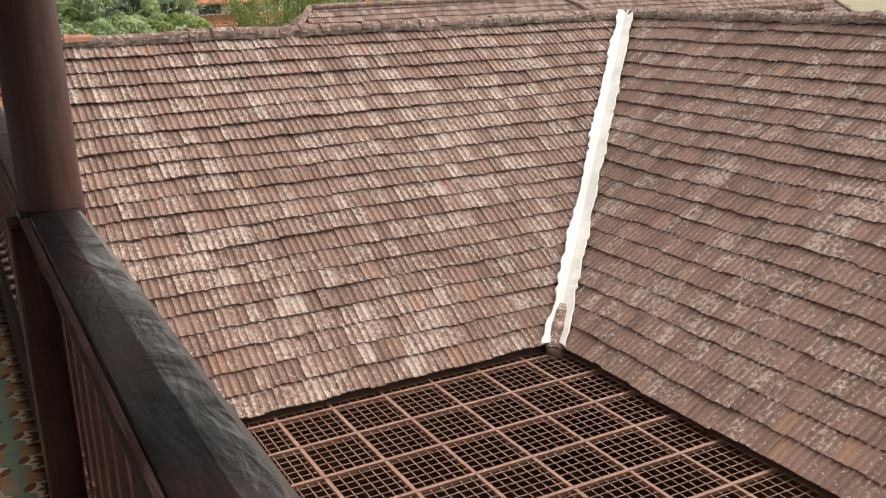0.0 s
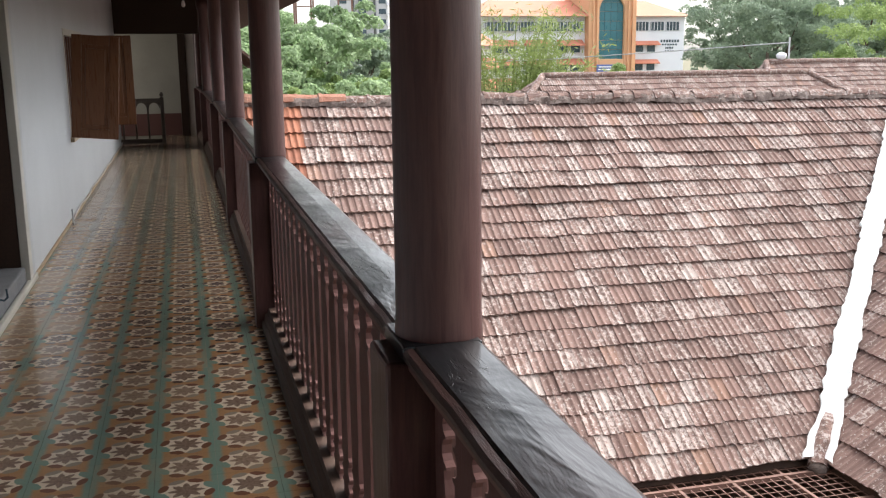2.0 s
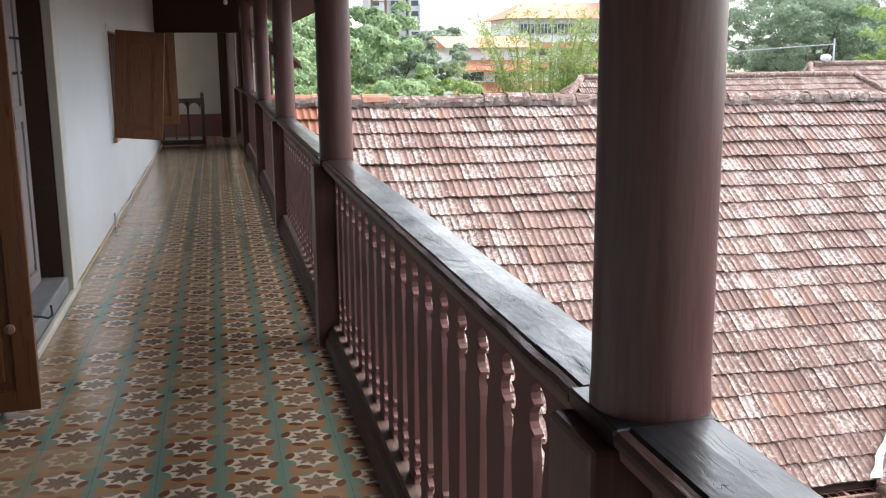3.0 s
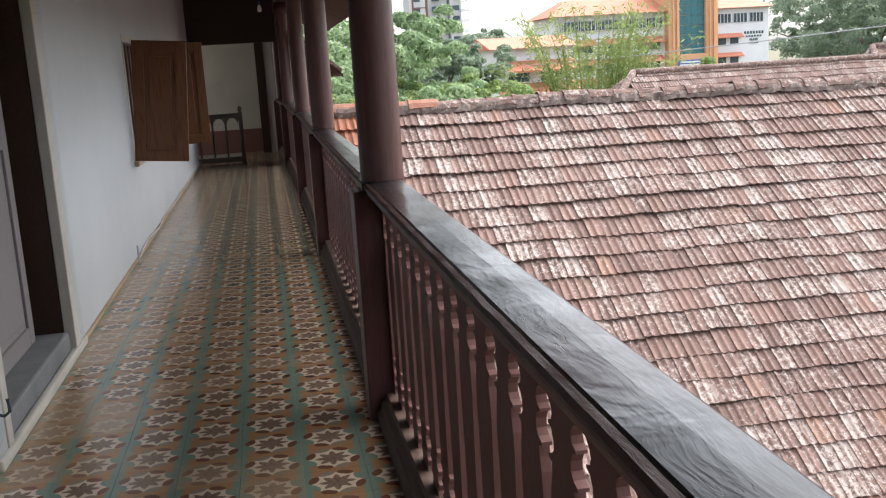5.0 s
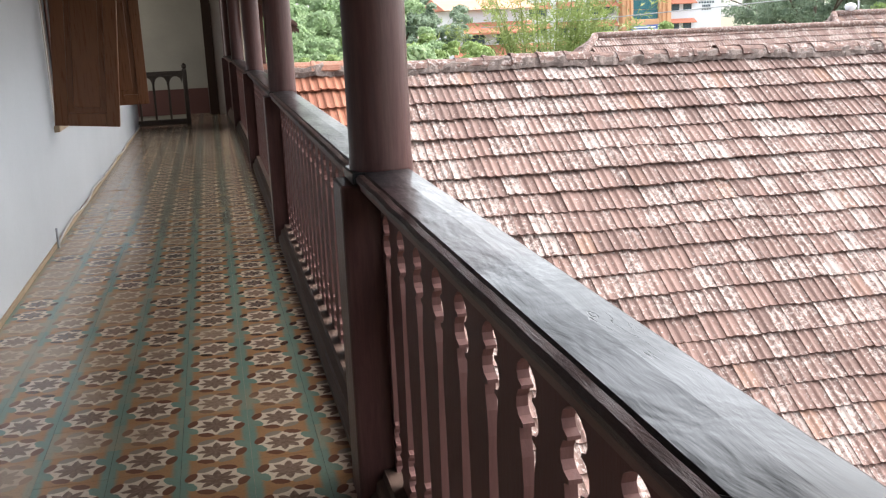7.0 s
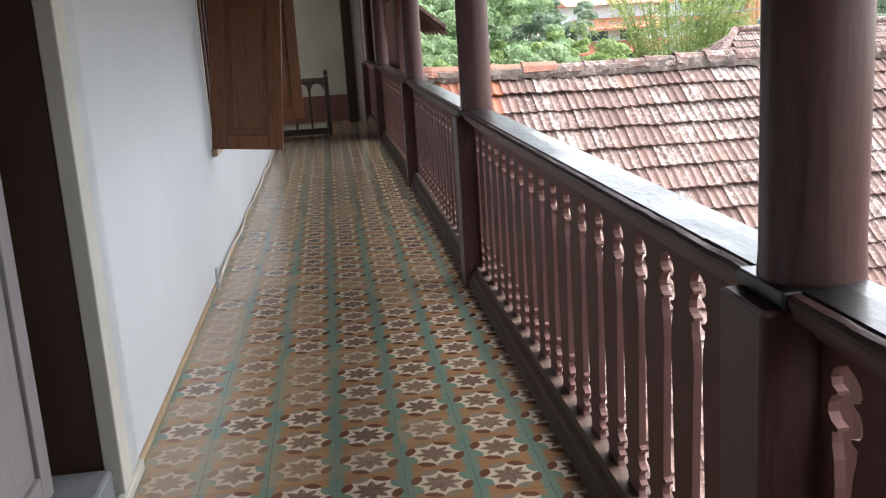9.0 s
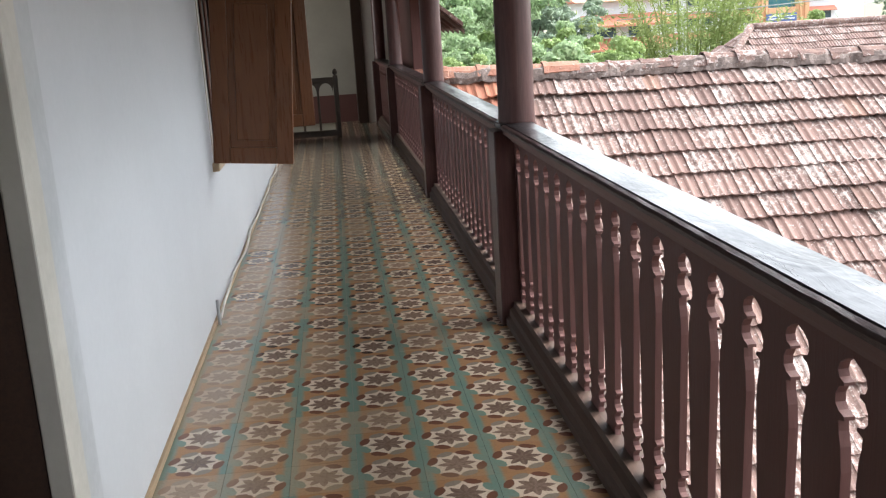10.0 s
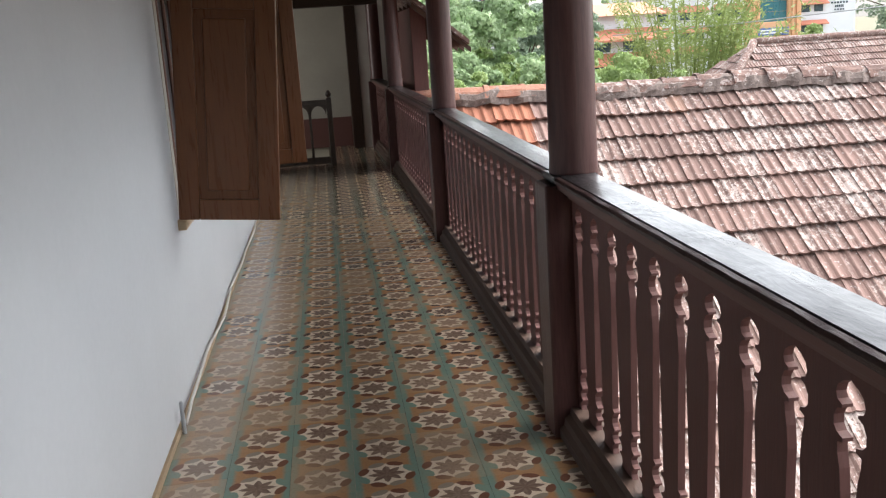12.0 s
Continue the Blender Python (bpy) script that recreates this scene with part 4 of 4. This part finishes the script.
# ---- farther hipped roofs ----
def hip_roof(name, x0, x1, y, z, half, drop, hip, label):
    """A hipped roof: ridge from x0 to x1 at y and z, tiled on its front, with hip caps and walls below."""
    t = tagged(new(name), label, "roof", kind="structure")
    bm = bmesh.new()
    e = z - drop
    c = [bm.verts.new(p) for p in ((x0 - hip, y - half, e), (x1 + hip, y - half, e), (x1 + hip, y + half, e), (x0 - hip, y + half, e), (x0, y, z), (x1, y, z))]
    for f in ((0, 1, 5, 4), (1, 2, 5), (2, 3, 4, 5), (3, 0, 4), (0, 3, 2, 1)):
        bm.faces.new([c[i] for i in f])
    part("deck", bm, MAT_DECK, t)
    up = Vector((0, half, drop)).normalized()
    run = math.hypot(half, drop)
    fr = frame_of((0, y - half, e + 0.02), (1, 0, 0), up)
    mats = [m for m, s, k in tile_field(fr, lambda v: (x0 - hip + hip * v / run, x1 + hip - hip * v / run), int(run / TL) + 1, 21, lambda s, v: 0.0)]
    up = Vector((hip, 0, drop)).normalized()
    run2 = math.hypot(hip, drop)
    fr = frame_of((x0 - hip, 0, e + 0.02), (0, -1, 0), up)
    mats += [m for m, s, k in tile_field(fr, lambda v: (-y - half + half * v / run2, -y + half - half * v / run2), int(run2 / TL) + 1, 22, lambda s, v: 0.0)]
    tagged(new("roof_tiles", joined_tiles("roof_tiles", mats, MAT_TILE_MANY)), kind="stuff").parent = t
    for a, b in (((x0, y, z), (x1, y, z)), ((x0 - hip, y - half, e), (x0, y, z)), ((x1 + hip, y - half, e), (x1, y, z))):
        a, b = Vector(a), Vector(b)
        k = max(2, int((b - a).length / 0.4))
        bm = bmesh.new()
        tube(bm, [a + (b - a) * (i / k) + Vector((0, 0, 0.05 + 0.012 * (i % 2))) for i in range(k + 1)], 0.14, 8)
        part("ridge_cap", bm, MAT_RIDGE, t, smooth=True)
    part("wall", boxes((x0 - hip + 0.5, x1 + hip - 0.5, y - half + 0.5, y + half - 0.5, -8.0, e)), MAT_ENDWALL, t)
    return t


hip_roof("roof_far_low", 13.75, 26.0, 38.3, 0.5, 5.0, 3.6, 4.6, "distant hipped clay-tile roof behind the ridge")
hip_roof("roof_far_high", 26.4, 45.0, 42.0, 0.9, 5.2, 3.7, 2.6, "higher distant hipped clay-tile roof with faded tiles")

# ---- ground ----
bm = bmesh.new()
bmesh.ops.create_grid(bm, x_segments=40, y_segments=40, size=1500)
for v in bm.verts:
    v.co.z = -8.0
structure("ground", bm, MAT_GROUND, "earth and grass ground around the buildings", "ground")


# ---- distant buildings ----
def college_building():
    t = thing("college_building", (46.1, 160, -8.7), "white multi-storey building with orange tower, teal glass and orange awnings", "building")
    w = lambda x: x - 45
    h = lambda z: z + 8
    part("wall", boxes((w(76.2), w(86.2), 0, 14, 0, h(8.7)), (w(48), w(67.2), 0.5, 14, 0, h(8.7))), MAT_BWALL, t)
    tower = part("tower", boxes((w(67.2), w(69.2), -1.2, 10, 0, h(16)), (w(73.95), w(76.2), -1.2, 10, 0, h(16)), (w(69.2), w(73.95), -1.2, 10, 0, h(1.24)), (w(69.2), w(73.95), -1.2, 10, h(12.6), h(16)), bevel=0.1), MAT_ORANGE, t, "orange rendered tower")
    for x0 in (67.9, 68.6, 74.5, 75.3):
        part("pilaster", boxes((w(x0), w(x0 + 0.25), -1.5, -1.2, 0, h(16))), MAT_ORANGE, tower)
    mid = 71.575
    for side in (-1, 1):
        arc = [(mid + side * 2.375 * math.cos(a), 9.6 + 2.4 * math.sin(a)) for a in np.linspace(0, math.pi / 2, 9)]
        part("spandrel", extrude(bmesh.new(), [(w(x), h(z)) for x, z in arc + [(mid, 12.7), (mid + side * 2.4, 12.7)]], 0.9, lambda u, v, q: (u, -1.19 + q, v)), MAT_ORANGE, tower)
    for i in range(4):
        for k in range(7):
            part("pane", boxes((w(69.25 + 1.18 * i), w(70.38 + 1.18 * i), -0.6, -0.5, h(1.24 + 1.62 * k), h(2.82 + 1.62 * k))), MAT_TEALGLASS, t)
    part("sign", boxes((w(68.6), w(73.8), -1.75, -1.55, h(-1.0), h(0.3)), bevel=0.05), MAT_BLUE, t, "blue sign board with unreadable pale lines")
    for k, (a, b) in enumerate(((0.4, 4.4), (0.3, 4.8))):
        part("lettering", boxes((w(68.6 + a), w(68.6 + b), -1.79, -1.755, h(-0.2 - 0.45 * k), h(0.02 - 0.45 * k))), MAT_BWALL, t)
    for x0, x1 in ((76.2, 86.9), (46.5, 67.1)):
        bm = bmesh.new()
        a, b = w(x0), w(x1)
        c = [bm.verts.new(p) for p in ((a, -1.2, h(8.55)), (b, -1.2, h(8.55)), (b, 15, h(8.55)), (a, 15, h(8.55)), (a + (0 if x0 > 70 else 5), 7, h(11.6)), (b - (5 if x0 > 70 else 0), 7, h(11.6)))]
        for f in ((0, 1, 5, 4), (1, 2, 5), (2, 3, 4, 5), (3, 0, 4), (0, 3, 2, 1)):
            bm.faces.new([c[i] for i in f])
        part("roof", bm, MAT_REDROOF, t, "orange tiled roof")
    for x0 in (76.5, 79.5, 82.5, 49, 52, 55, 58, 61, 64):
        win_ = part("window", boxes((w(x0), w(x0 + 2.65), -0.12, 0.42, h(6.1), h(7.6))), MAT_GLASS, t)
        for k in range(5):
            part("mullion", boxes((w(x0 + 0.64 * k), w(x0 + 0.64 * k + 0.09), -0.18, -0.12, h(6.1), h(7.6))), MAT_BWALL, win_)
    for z in (3.66, 0.44, -2.8):
        for x0 in (76.4, 50, 56, 62):
            part("awning", extrude(bmesh.new(), [(0.5, h(z + 0.95)), (-1.1, h(z)), (-1.1, h(z - 0.12)), (0.5, h(z))], 4.7, lambda u, v, q: (w(x0) + q, u, v)), MAT_REDROOF, t, "orange awning")
            for k in range(2):
                part("window", boxes((w(x0 + 0.3 + 2.3 * k), w(x0 + 1.8 + 2.3 * k), -0.1, 0.42, h(z - 1.25), h(z - 0.13))), MAT_GLASS, t)
    for k, (a, b, z) in enumerate(((81.6, 85.4, 4.05), (81.9, 85.0, 3.5), (82.6, 84.2, 2.9), (82.5, 84.4, 2.4))):
        n = 7 - k
        for j in range(n):
            part("letter", boxes((w(a + (b - a) * j / n), w(a + (b - a) * (j + 0.6) / n), -0.08, 0.0, h(z), h(z + (0.45, 0.3, 0.35, 0.25)[k]))), MAT_GLASS, t)
    return t


college_building()


def white_house():
    t = thing("white_house", (18.8, 80, -8), "white house with orange tiled awnings among trees", "house")
    part("wall", boxes((0, 6.4, 0, 8, 0, 10.3), bevel=0.05), MAT_BWALL, t)
    part("roof", extrude(bmesh.new(), [(-0.8, 10.2), (4, 11.2), (9, 10.2)], 7.6, lambda u, v, q: (-0.8 + q, u, v)), MAT_REDROOF, t, "orange tiled roof")
    for z in (9.2, 7.4):
        part("awning", extrude(bmesh.new(), [(0, z), (-1.3, z - 0.8), (-1.3, z - 0.95), (0, z - 0.2)], 6.8, lambda u, v, q: (-0.2 + q, u, v)), MAT_REDROOF, t)
        for k in range(2):
            part("window", boxes((0.8 + 2.8 * k, 2.6 + 2.8 * k, -0.06, 0.1, z - 1.7, z - 0.98)), MAT_GLASS, t)
    return t


white_house()


def apartment_tower():
    t = thing("apartment_tower", (46.5, 300, -8), "pale grey high-rise apartment tower with balconies", "building")
    part("wall", boxes((0, 5, 0, 12, 0, 60), (6, 12, 1, 12, 0, 58), (12.5, 16, -1, 12, 0, 60)), MAT_GREYTOWER, t)
    for k in range(14):
        z = 16 + 3.1 * k
        for x in (1.2, 7.2, 13.2):
            part("window", boxes((x, x + 2.2, -1.1 if x > 12 else -0.1, 1.02, z, z + 1.5)), MAT_GLASS, t)
        part("balcony", boxes((15.6, 18.2, -2.2, 2, z - 0.5, z + 0.3)), MAT_BWALL, t)
    return t


apartment_tower()


# ---- trees ----
def leaf_cloud(rng, blobs, count, size):
    """Many small leaf quads over the outer parts of a set of lumps."""
    b = np.array(blobs)
    wts = b[:, 3] ** 2
    pick = rng.choice(len(b), count, p=wts / wts.sum())
    d = rng.normal(size=(count, 3))
    d /= np.linalg.norm(d, axis=1)[:, None]
    d[:, 2] = np.where(d[:, 2] < -0.3, -d[:, 2], d[:, 2])
    rad = b[pick, 3] * rng.uniform(0.72, 1.06, count)
    c = b[pick, :3] + d * rad[:, None] * np.array([1, 1, 0.8])
    nrm = d + rng.normal(size=(count, 3)) * 0.55
    nrm /= np.linalg.norm(nrm, axis=1)[:, None]
    t1 = np.cross(nrm, rng.normal(size=(count, 3)))
    t1 /= np.linalg.norm(t1, axis=1)[:, None]
    t2 = np.cross(nrm, t1)
    s = (size * rng.uniform(0.6, 1.4, count))[:, None]
    quads = np.stack([c - t1 * s, c - t2 * s * 0.5, c + t1 * s, c + t2 * s * 0.5], axis=1)
    return quads.reshape(-1, 3)


def leaves_mesh(name, verts, material):
    me = bpy.data.meshes.new(name)
    n = len(verts) // 4
    me.from_pydata(verts.tolist(), [], [(4 * i, 4 * i + 1, 4 * i + 2, 4 * i + 3) for i in range(n)])
    me.materials.append(material)
    return me


def tree(x, y, top, spread, material, label, seed, count=9000, size=0.3, lumps=26, base=-8.0):
    rng = np.random.default_rng(seed)
    t = thing("tree", (x, y, base), label, "tree")
    hgt = top - base
    cz = hgt - spread * 0.75
    blobs = []
    for i in range(lumps):
        a, q = rng.uniform(0, 2 * math.pi), math.sqrt(rng.uniform(0, 1))
        zz = rng.uniform(-0.75, 0.62) * spread
        rr = spread * math.sqrt(max(0.1, 1 - (zz / spread) ** 2)) * q
        blobs.append((rr * math.cos(a), rr * math.sin(a), cz + zz, spread * rng.uniform(0.16, 0.36)))
    bm = bmesh.new()
    r0 = 0.05 * spread + 0.1
    tube(bm, [(0, 0, -0.1), (0.1 * r0, 0, hgt * 0.3), (0.3 * r0, 0.2 * r0, cz - spread * 0.3), (0, 0, cz + spread * 0.2)], [r0, r0 * 0.8, r0 * 0.6, r0 * 0.2], 9)
    for bx, by, bz, br in blobs[:12]:
        s0 = Vector((0, 0, cz - spread * rng.uniform(0.2, 0.6)))
        tube(bm, [s0, s0.lerp(Vector((bx, by, bz)), 0.5) + Vector((0, 0, -0.2)), (bx, by, bz)], [r0 * 0.4, r0 * 0.25, r0 * 0.06], 6)
    part("trunk", bm, MAT_BARK, t, smooth=True)
    fine = [(bx + rng.normal() * br * 0.75, by + rng.normal() * br * 0.75, bz + rng.normal() * br * 0.5, br * rng.uniform(0.25, 0.5)) for bx, by, bz, br in blobs for k in range(9)]
    crown = new("crown", leaves_mesh("crown", leaf_cloud(rng, fine, int(count * 4.5), size * 0.36), material))
    crown.parent = t
    return t


def bamboo(x, y, top, spread, seed, stems=60, leaves=170):
    """Upright canes that fan out and droop, each with sprays of narrow leaves."""
    rng = np.random.default_rng(seed)
    t = thing("bamboo", (x, y, -8.0), "feathery yellow-green bamboo clump", "bamboo")
    quads = []
    for i in range(stems):
        a, q = rng.uniform(0, 2 * math.pi), math.sqrt(rng.uniform(0, 1))
        bx, by = spread * 0.55 * q * math.cos(a), spread * 0.55 * q * math.sin(a)
        hh = (top + 8) * rng.uniform(0.7, 1.05)
        lean = spread * rng.uniform(0.1, 0.9) * (0.3 + q)
        at = lambda f: np.array((bx + math.cos(a) * lean * f ** 2.4, by + math.sin(a) * lean * f ** 2.4, hh * (f - 0.12 * f ** 5)))
        part("cane", tube(bmesh.new(), [at(f) for f in (0, 0.25, 0.5, 0.75, 0.9, 1.0)], [0.05, 0.048, 0.04, 0.028, 0.016, 0.006], 5), MAT_BAMBOO, t, smooth=True)
        for k in range(leaves):
            f = rng.uniform(0.3, 1.0)
            c = at(f) + rng.normal(size=3) * np.array((0.28, 0.28, 0.22))
            d = np.array((rng.normal(), rng.normal(), -0.5 + rng.normal() * 0.7))
            d /= np.linalg.norm(d)
            w = np.cross(d, rng.normal(size=3))
            w /= np.linalg.norm(w)
            ln, wd = rng.uniform(0.12, 0.3), rng.uniform(0.02, 0.05)
            quads += [c - d * ln, c - w * wd, c + d * ln, c + w * wd]
    crown = new("crown", leaves_mesh("crown", np.array(quads), MAT_BAMBOO))
    crown.parent = t
    return t


MID, DARK, LIGHT = "broad green leafy tree with an uneven crown", "dark green dense tree crown", "light yellow-green leafy tree"
tree(3.0, 44, 3.1, 4.6, MAT_LEAF, MID, 1, 14000, 0.3, 34)
tree(-3.0, 40, 3.8, 5.0, MAT_LEAF, MID, 2, 10000, 0.3, 30)
tree(7.4, 40, 0.9, 2.8, MAT_LEAF_LIGHT, "low bright green leafy tree", 3, 9000, 0.24, 26)
tree(3.6, 31, 0.7, 2.6, MAT_LEAF, "low green leafy tree behind the roof ridge", 4, 9000, 0.2, 26)
tree(2.6, 26, 0.6, 1.3, MAT_LEAF_LIGHT, "small bright yellow-green bush behind the ridge", 5, 5000, 0.12, 18)
tree(10.0, 62, 2.6, 4.0, MAT_LEAF_DARK, DARK, 6, 10000, 0.34, 30)
tree(-2.0, 60, 6.5, 7.5, MAT_LEAF, MID, 7, 12000, 0.38, 34)
tree(22, 110, 4.6, 5.5, MAT_LEAF_DARK, DARK, 8, 9000, 0.45, 26)
tree(31, 122, 4.0, 5.0, MAT_LEAF, MID, 15, 8000, 0.45, 24)
tree(59.5, 92, 7.0, 8.5, MAT_LEAF_DARK, DARK, 9, 15000, 0.4, 36)
tree(72, 98, 9.5, 9.0, MAT_LEAF_DARK, DARK, 10, 16000, 0.45, 40)
tree(87, 112, 12.0, 11.0, MAT_LEAF_DARK, DARK, 11, 14000, 0.5, 40)
tree(50, 62, 5.2, 7.2, MAT_LEAF_LIGHT, LIGHT, 12, 15000, 0.3, 36)
tree(63, 66, 6.5, 8.0, MAT_LEAF_LIGHT, LIGHT, 13, 13000, 0.33, 36)
tree(112, 175, 15, 15.0, MAT_LEAF_DARK, DARK, 14, 10000, 0.7, 36)
tree(6.0, 34, 0.15, 2.3, MAT_LEAF_LIGHT, "low bright green leafy tree", 16, 8000, 0.18, 24)
tree(8.8, 36, -0.1, 2.2, MAT_LEAF, "low green leafy tree behind the roof ridge", 17, 8000, 0.18, 24)
tree(4.2, 52, 4.2, 4.4, MAT_LEAF, MID, 18, 12000, 0.3, 30)
tree(1.0, 36, 1.6, 3.0, MAT_LEAF, MID, 19, 9000, 0.22, 26)
tree(29.0, 60, 0.4, 3.0, MAT_LEAF_LIGHT, LIGHT, 20, 8000, 0.22, 24)


def palm(x, y, top, seed):
    rng = np.random.default_rng(seed)
    t = thing("palm_tree", (x, y, -8.0), "distant grey-green coconut palm", "palm")
    hh = top + 8
    part("trunk", tube(bmesh.new(), [(0, 0, 0), (0.3, 0, hh * 0.5), (0.5, 0, hh)], [0.28, 0.2, 0.14], 7), MAT_BARK, t, smooth=True)
    for i in range(16):
        a = 2 * math.pi * i / 16 + rng.uniform(-0.2, 0.2)
        rise, ln = rng.uniform(-0.2, 1.0), rng.uniform(2.6, 3.6)
        rows = [np.array((0.5 + math.cos(a) * ln * f, math.sin(a) * ln * f, hh + rise * ln * 0.6 * f - 1.9 * f * f)) for f in np.linspace(0, 1, 9)]
        side = np.array((-math.sin(a), math.cos(a), 0))
        quads = []
        for p0, p1 in zip(rows, rows[1:]):
            for s_ in (-1, 1):
                tip = (p0 + p1) / 2 + side * s_ * 0.55 + np.array((0, 0, -0.45))
                quads += [p0, p1, tip + (p1 - p0) * 0.3, tip]
        fr_ = new("frond", leaves_mesh("frond", np.array(quads), MAT_LEAF_DARK))
        fr_.parent = t
    return t


palm(39.6, 185, 6.4, 41)
palm(42.2, 188, 5.6, 42)
palm(44.0, 185, 6.8, 43)
pylon = thing("lattice_mast", (17.0, 150, -8), "thin rusty lattice mast above the trees", "mast")
for px_, py_ in ((0, 0), (2.6, 0), (0, 2.6), (2.6, 2.6), (6.5, 0.5), (8.6, 0.5)):
    part("leg", boxes((px_ - 0.13, px_ + 0.13, py_ - 0.13, py_ + 0.13, 0, 26)), MAT_RUST, pylon)
for k in range(9):
    part("brace", boxes((0, 2.6, -0.08, 0.08, 2.8 * k, 2.8 * k + 0.16)), MAT_RUST, pylon)
    part("brace", boxes((6.5, 8.6, 0.42, 0.58, 2.8 * k + 1, 2.8 * k + 1.16)), MAT_RUST, pylon)
bamboo(18.4, 56, 5.2, 4.2, 31, 70)
bamboo(24.2, 58, 1.2, 2.6, 32, 40)

# wire and pole over the far roof
pole = thing("antenna_pole", (27.6, 42.0, 0.9), "thin pale pole with a small dish on the roof", "pole")
part("mast", boxes((-0.03, 0.03, -0.03, 0.03, 0.0, 1.2)), MAT_GREYTOWER, pole)
part("dish", lathe(bmesh.new(), [(0.02, 0.1), (0.2, 0.2), (0.26, 0.35), (0.2, 0.45), (0.05, 0.5)], 14, (-0.4, 0, 0)), MAT_BWALL, pole, smooth=True)


wire = new("overhead_wire", finish("overhead_wire", tube(bmesh.new(), [(27.6, 42.0, 1.85), (24.0, 47.0, 1.5), (20.0, 53.0, 1.15), (15.5, 60.0, 0.9)], 0.03, 5), MAT_GREYTOWER))
tagged(wire, "thin grey overhead wire running to the roof pole", "wire")
tank = thing("water_tank", (25.1, 41.2, -0.2), "small white box tank on the far roof", "tank")
part("body", boxes((-0.55, 0.55, -0.4, 0.4, 0.0, 0.72), bevel=0.04), MAT_BWALL, tank)
part("lid", boxes((-0.6, 0.6, -0.45, 0.45, 0.72, 0.78), bevel=0.02), MAT_BWALL, tank)

# ---- floor tiles ----
FX, FY, FW, FL = -1.298, 8.15, 0.2065, 0.2


def floor_tile_data(x0, x1, y0, y1):
    g = 0.0005
    a, b, c, d = x0 + g, x1 - g, y0 + g, y1 - g
    return [(a, c, -0.012), (b, c, -0.012), (b, d, -0.012), (a, d, -0.012), (a, c, 0.0), (b, c, 0.0), (b, d, 0.0), (a, d, 0.0)]


BOXF = [(4, 5, 6, 7), (0, 1, 5, 4), (1, 2, 6, 5), (2, 3, 7, 6), (3, 0, 4, 7)]


def tiles_mesh(name, cells, material):
    """Printed tiles, each an island of its own; a cell is (x0, x1, y0, y1, share of the print across)."""
    verts, faces, uvs = [], [], []
    for k, (x0, x1, y0, y1, share) in enumerate(cells):
        vs = floor_tile_data(x0, x1, y0, y1)
        verts += vs
        faces += [tuple(8 * k + i for i in f) for f in BOXF]
        for f in BOXF:
            for i in f:
                uvs += [(vs[i][0] - x0) / (x1 - x0) * share, (vs[i][1] - y0) / (y1 - y0)]
    me = bpy.data.meshes.new(name)
    me.from_pydata(verts, [], faces)
    me.uv_layers.new(name="UVMap").data.foreach_set("uv", uvs)
    me.materials.append(material)
    return me


floor = tagged(new("floor"), "glossy cement tile floor printed with stars in ochre and teal", "floor", kind="structure")
cells, singles = [], []
for j in range(-66, 61):
    y0 = FY + j * FL
    if y0 > END - 0.05:
        break
    for i in range(-1, 8):
        x0 = FX + i * FW
        x1 = x0 + FW
        if x0 < WX or x0 > 0.1:
            continue
        if y0 > SIDE and x0 < -0.72:
            continue
        share = 1.0
        if i == 6:
            x1, share = 0.035, (0.035 - x0) / FW
        if i > 6:
            continue
        if i < 6 and 4.55 < y0 < 12.3 and len(singles) < 300:
            singles.append((x0, y0))
        else:
            cells.append((x0, x1, y0, y0 + FL, share))
tagged(new("floor_tiles", tiles_mesh("floor_tiles", cells, MAT_FLOOR_MANY)), kind="stuff").parent = floor
tile_one = tiles_mesh("floor_tile", [(0, FW, 0, FL, 1.0)], MAT_FLOOR)
rt = random.Random(77)
for x0, y0 in singles:
    ob = new("floor_tile", tile_one)
    ob.parent = floor
    ob.location = (x0, y0, rt.uniform(-0.0003, 0.0003))

# nearest roof tiles, one by one
for m in NEAR_TILES:
    ob = new("roof_tile", one_tile)
    ob.parent = roof_a
    ob.matrix_basis = m
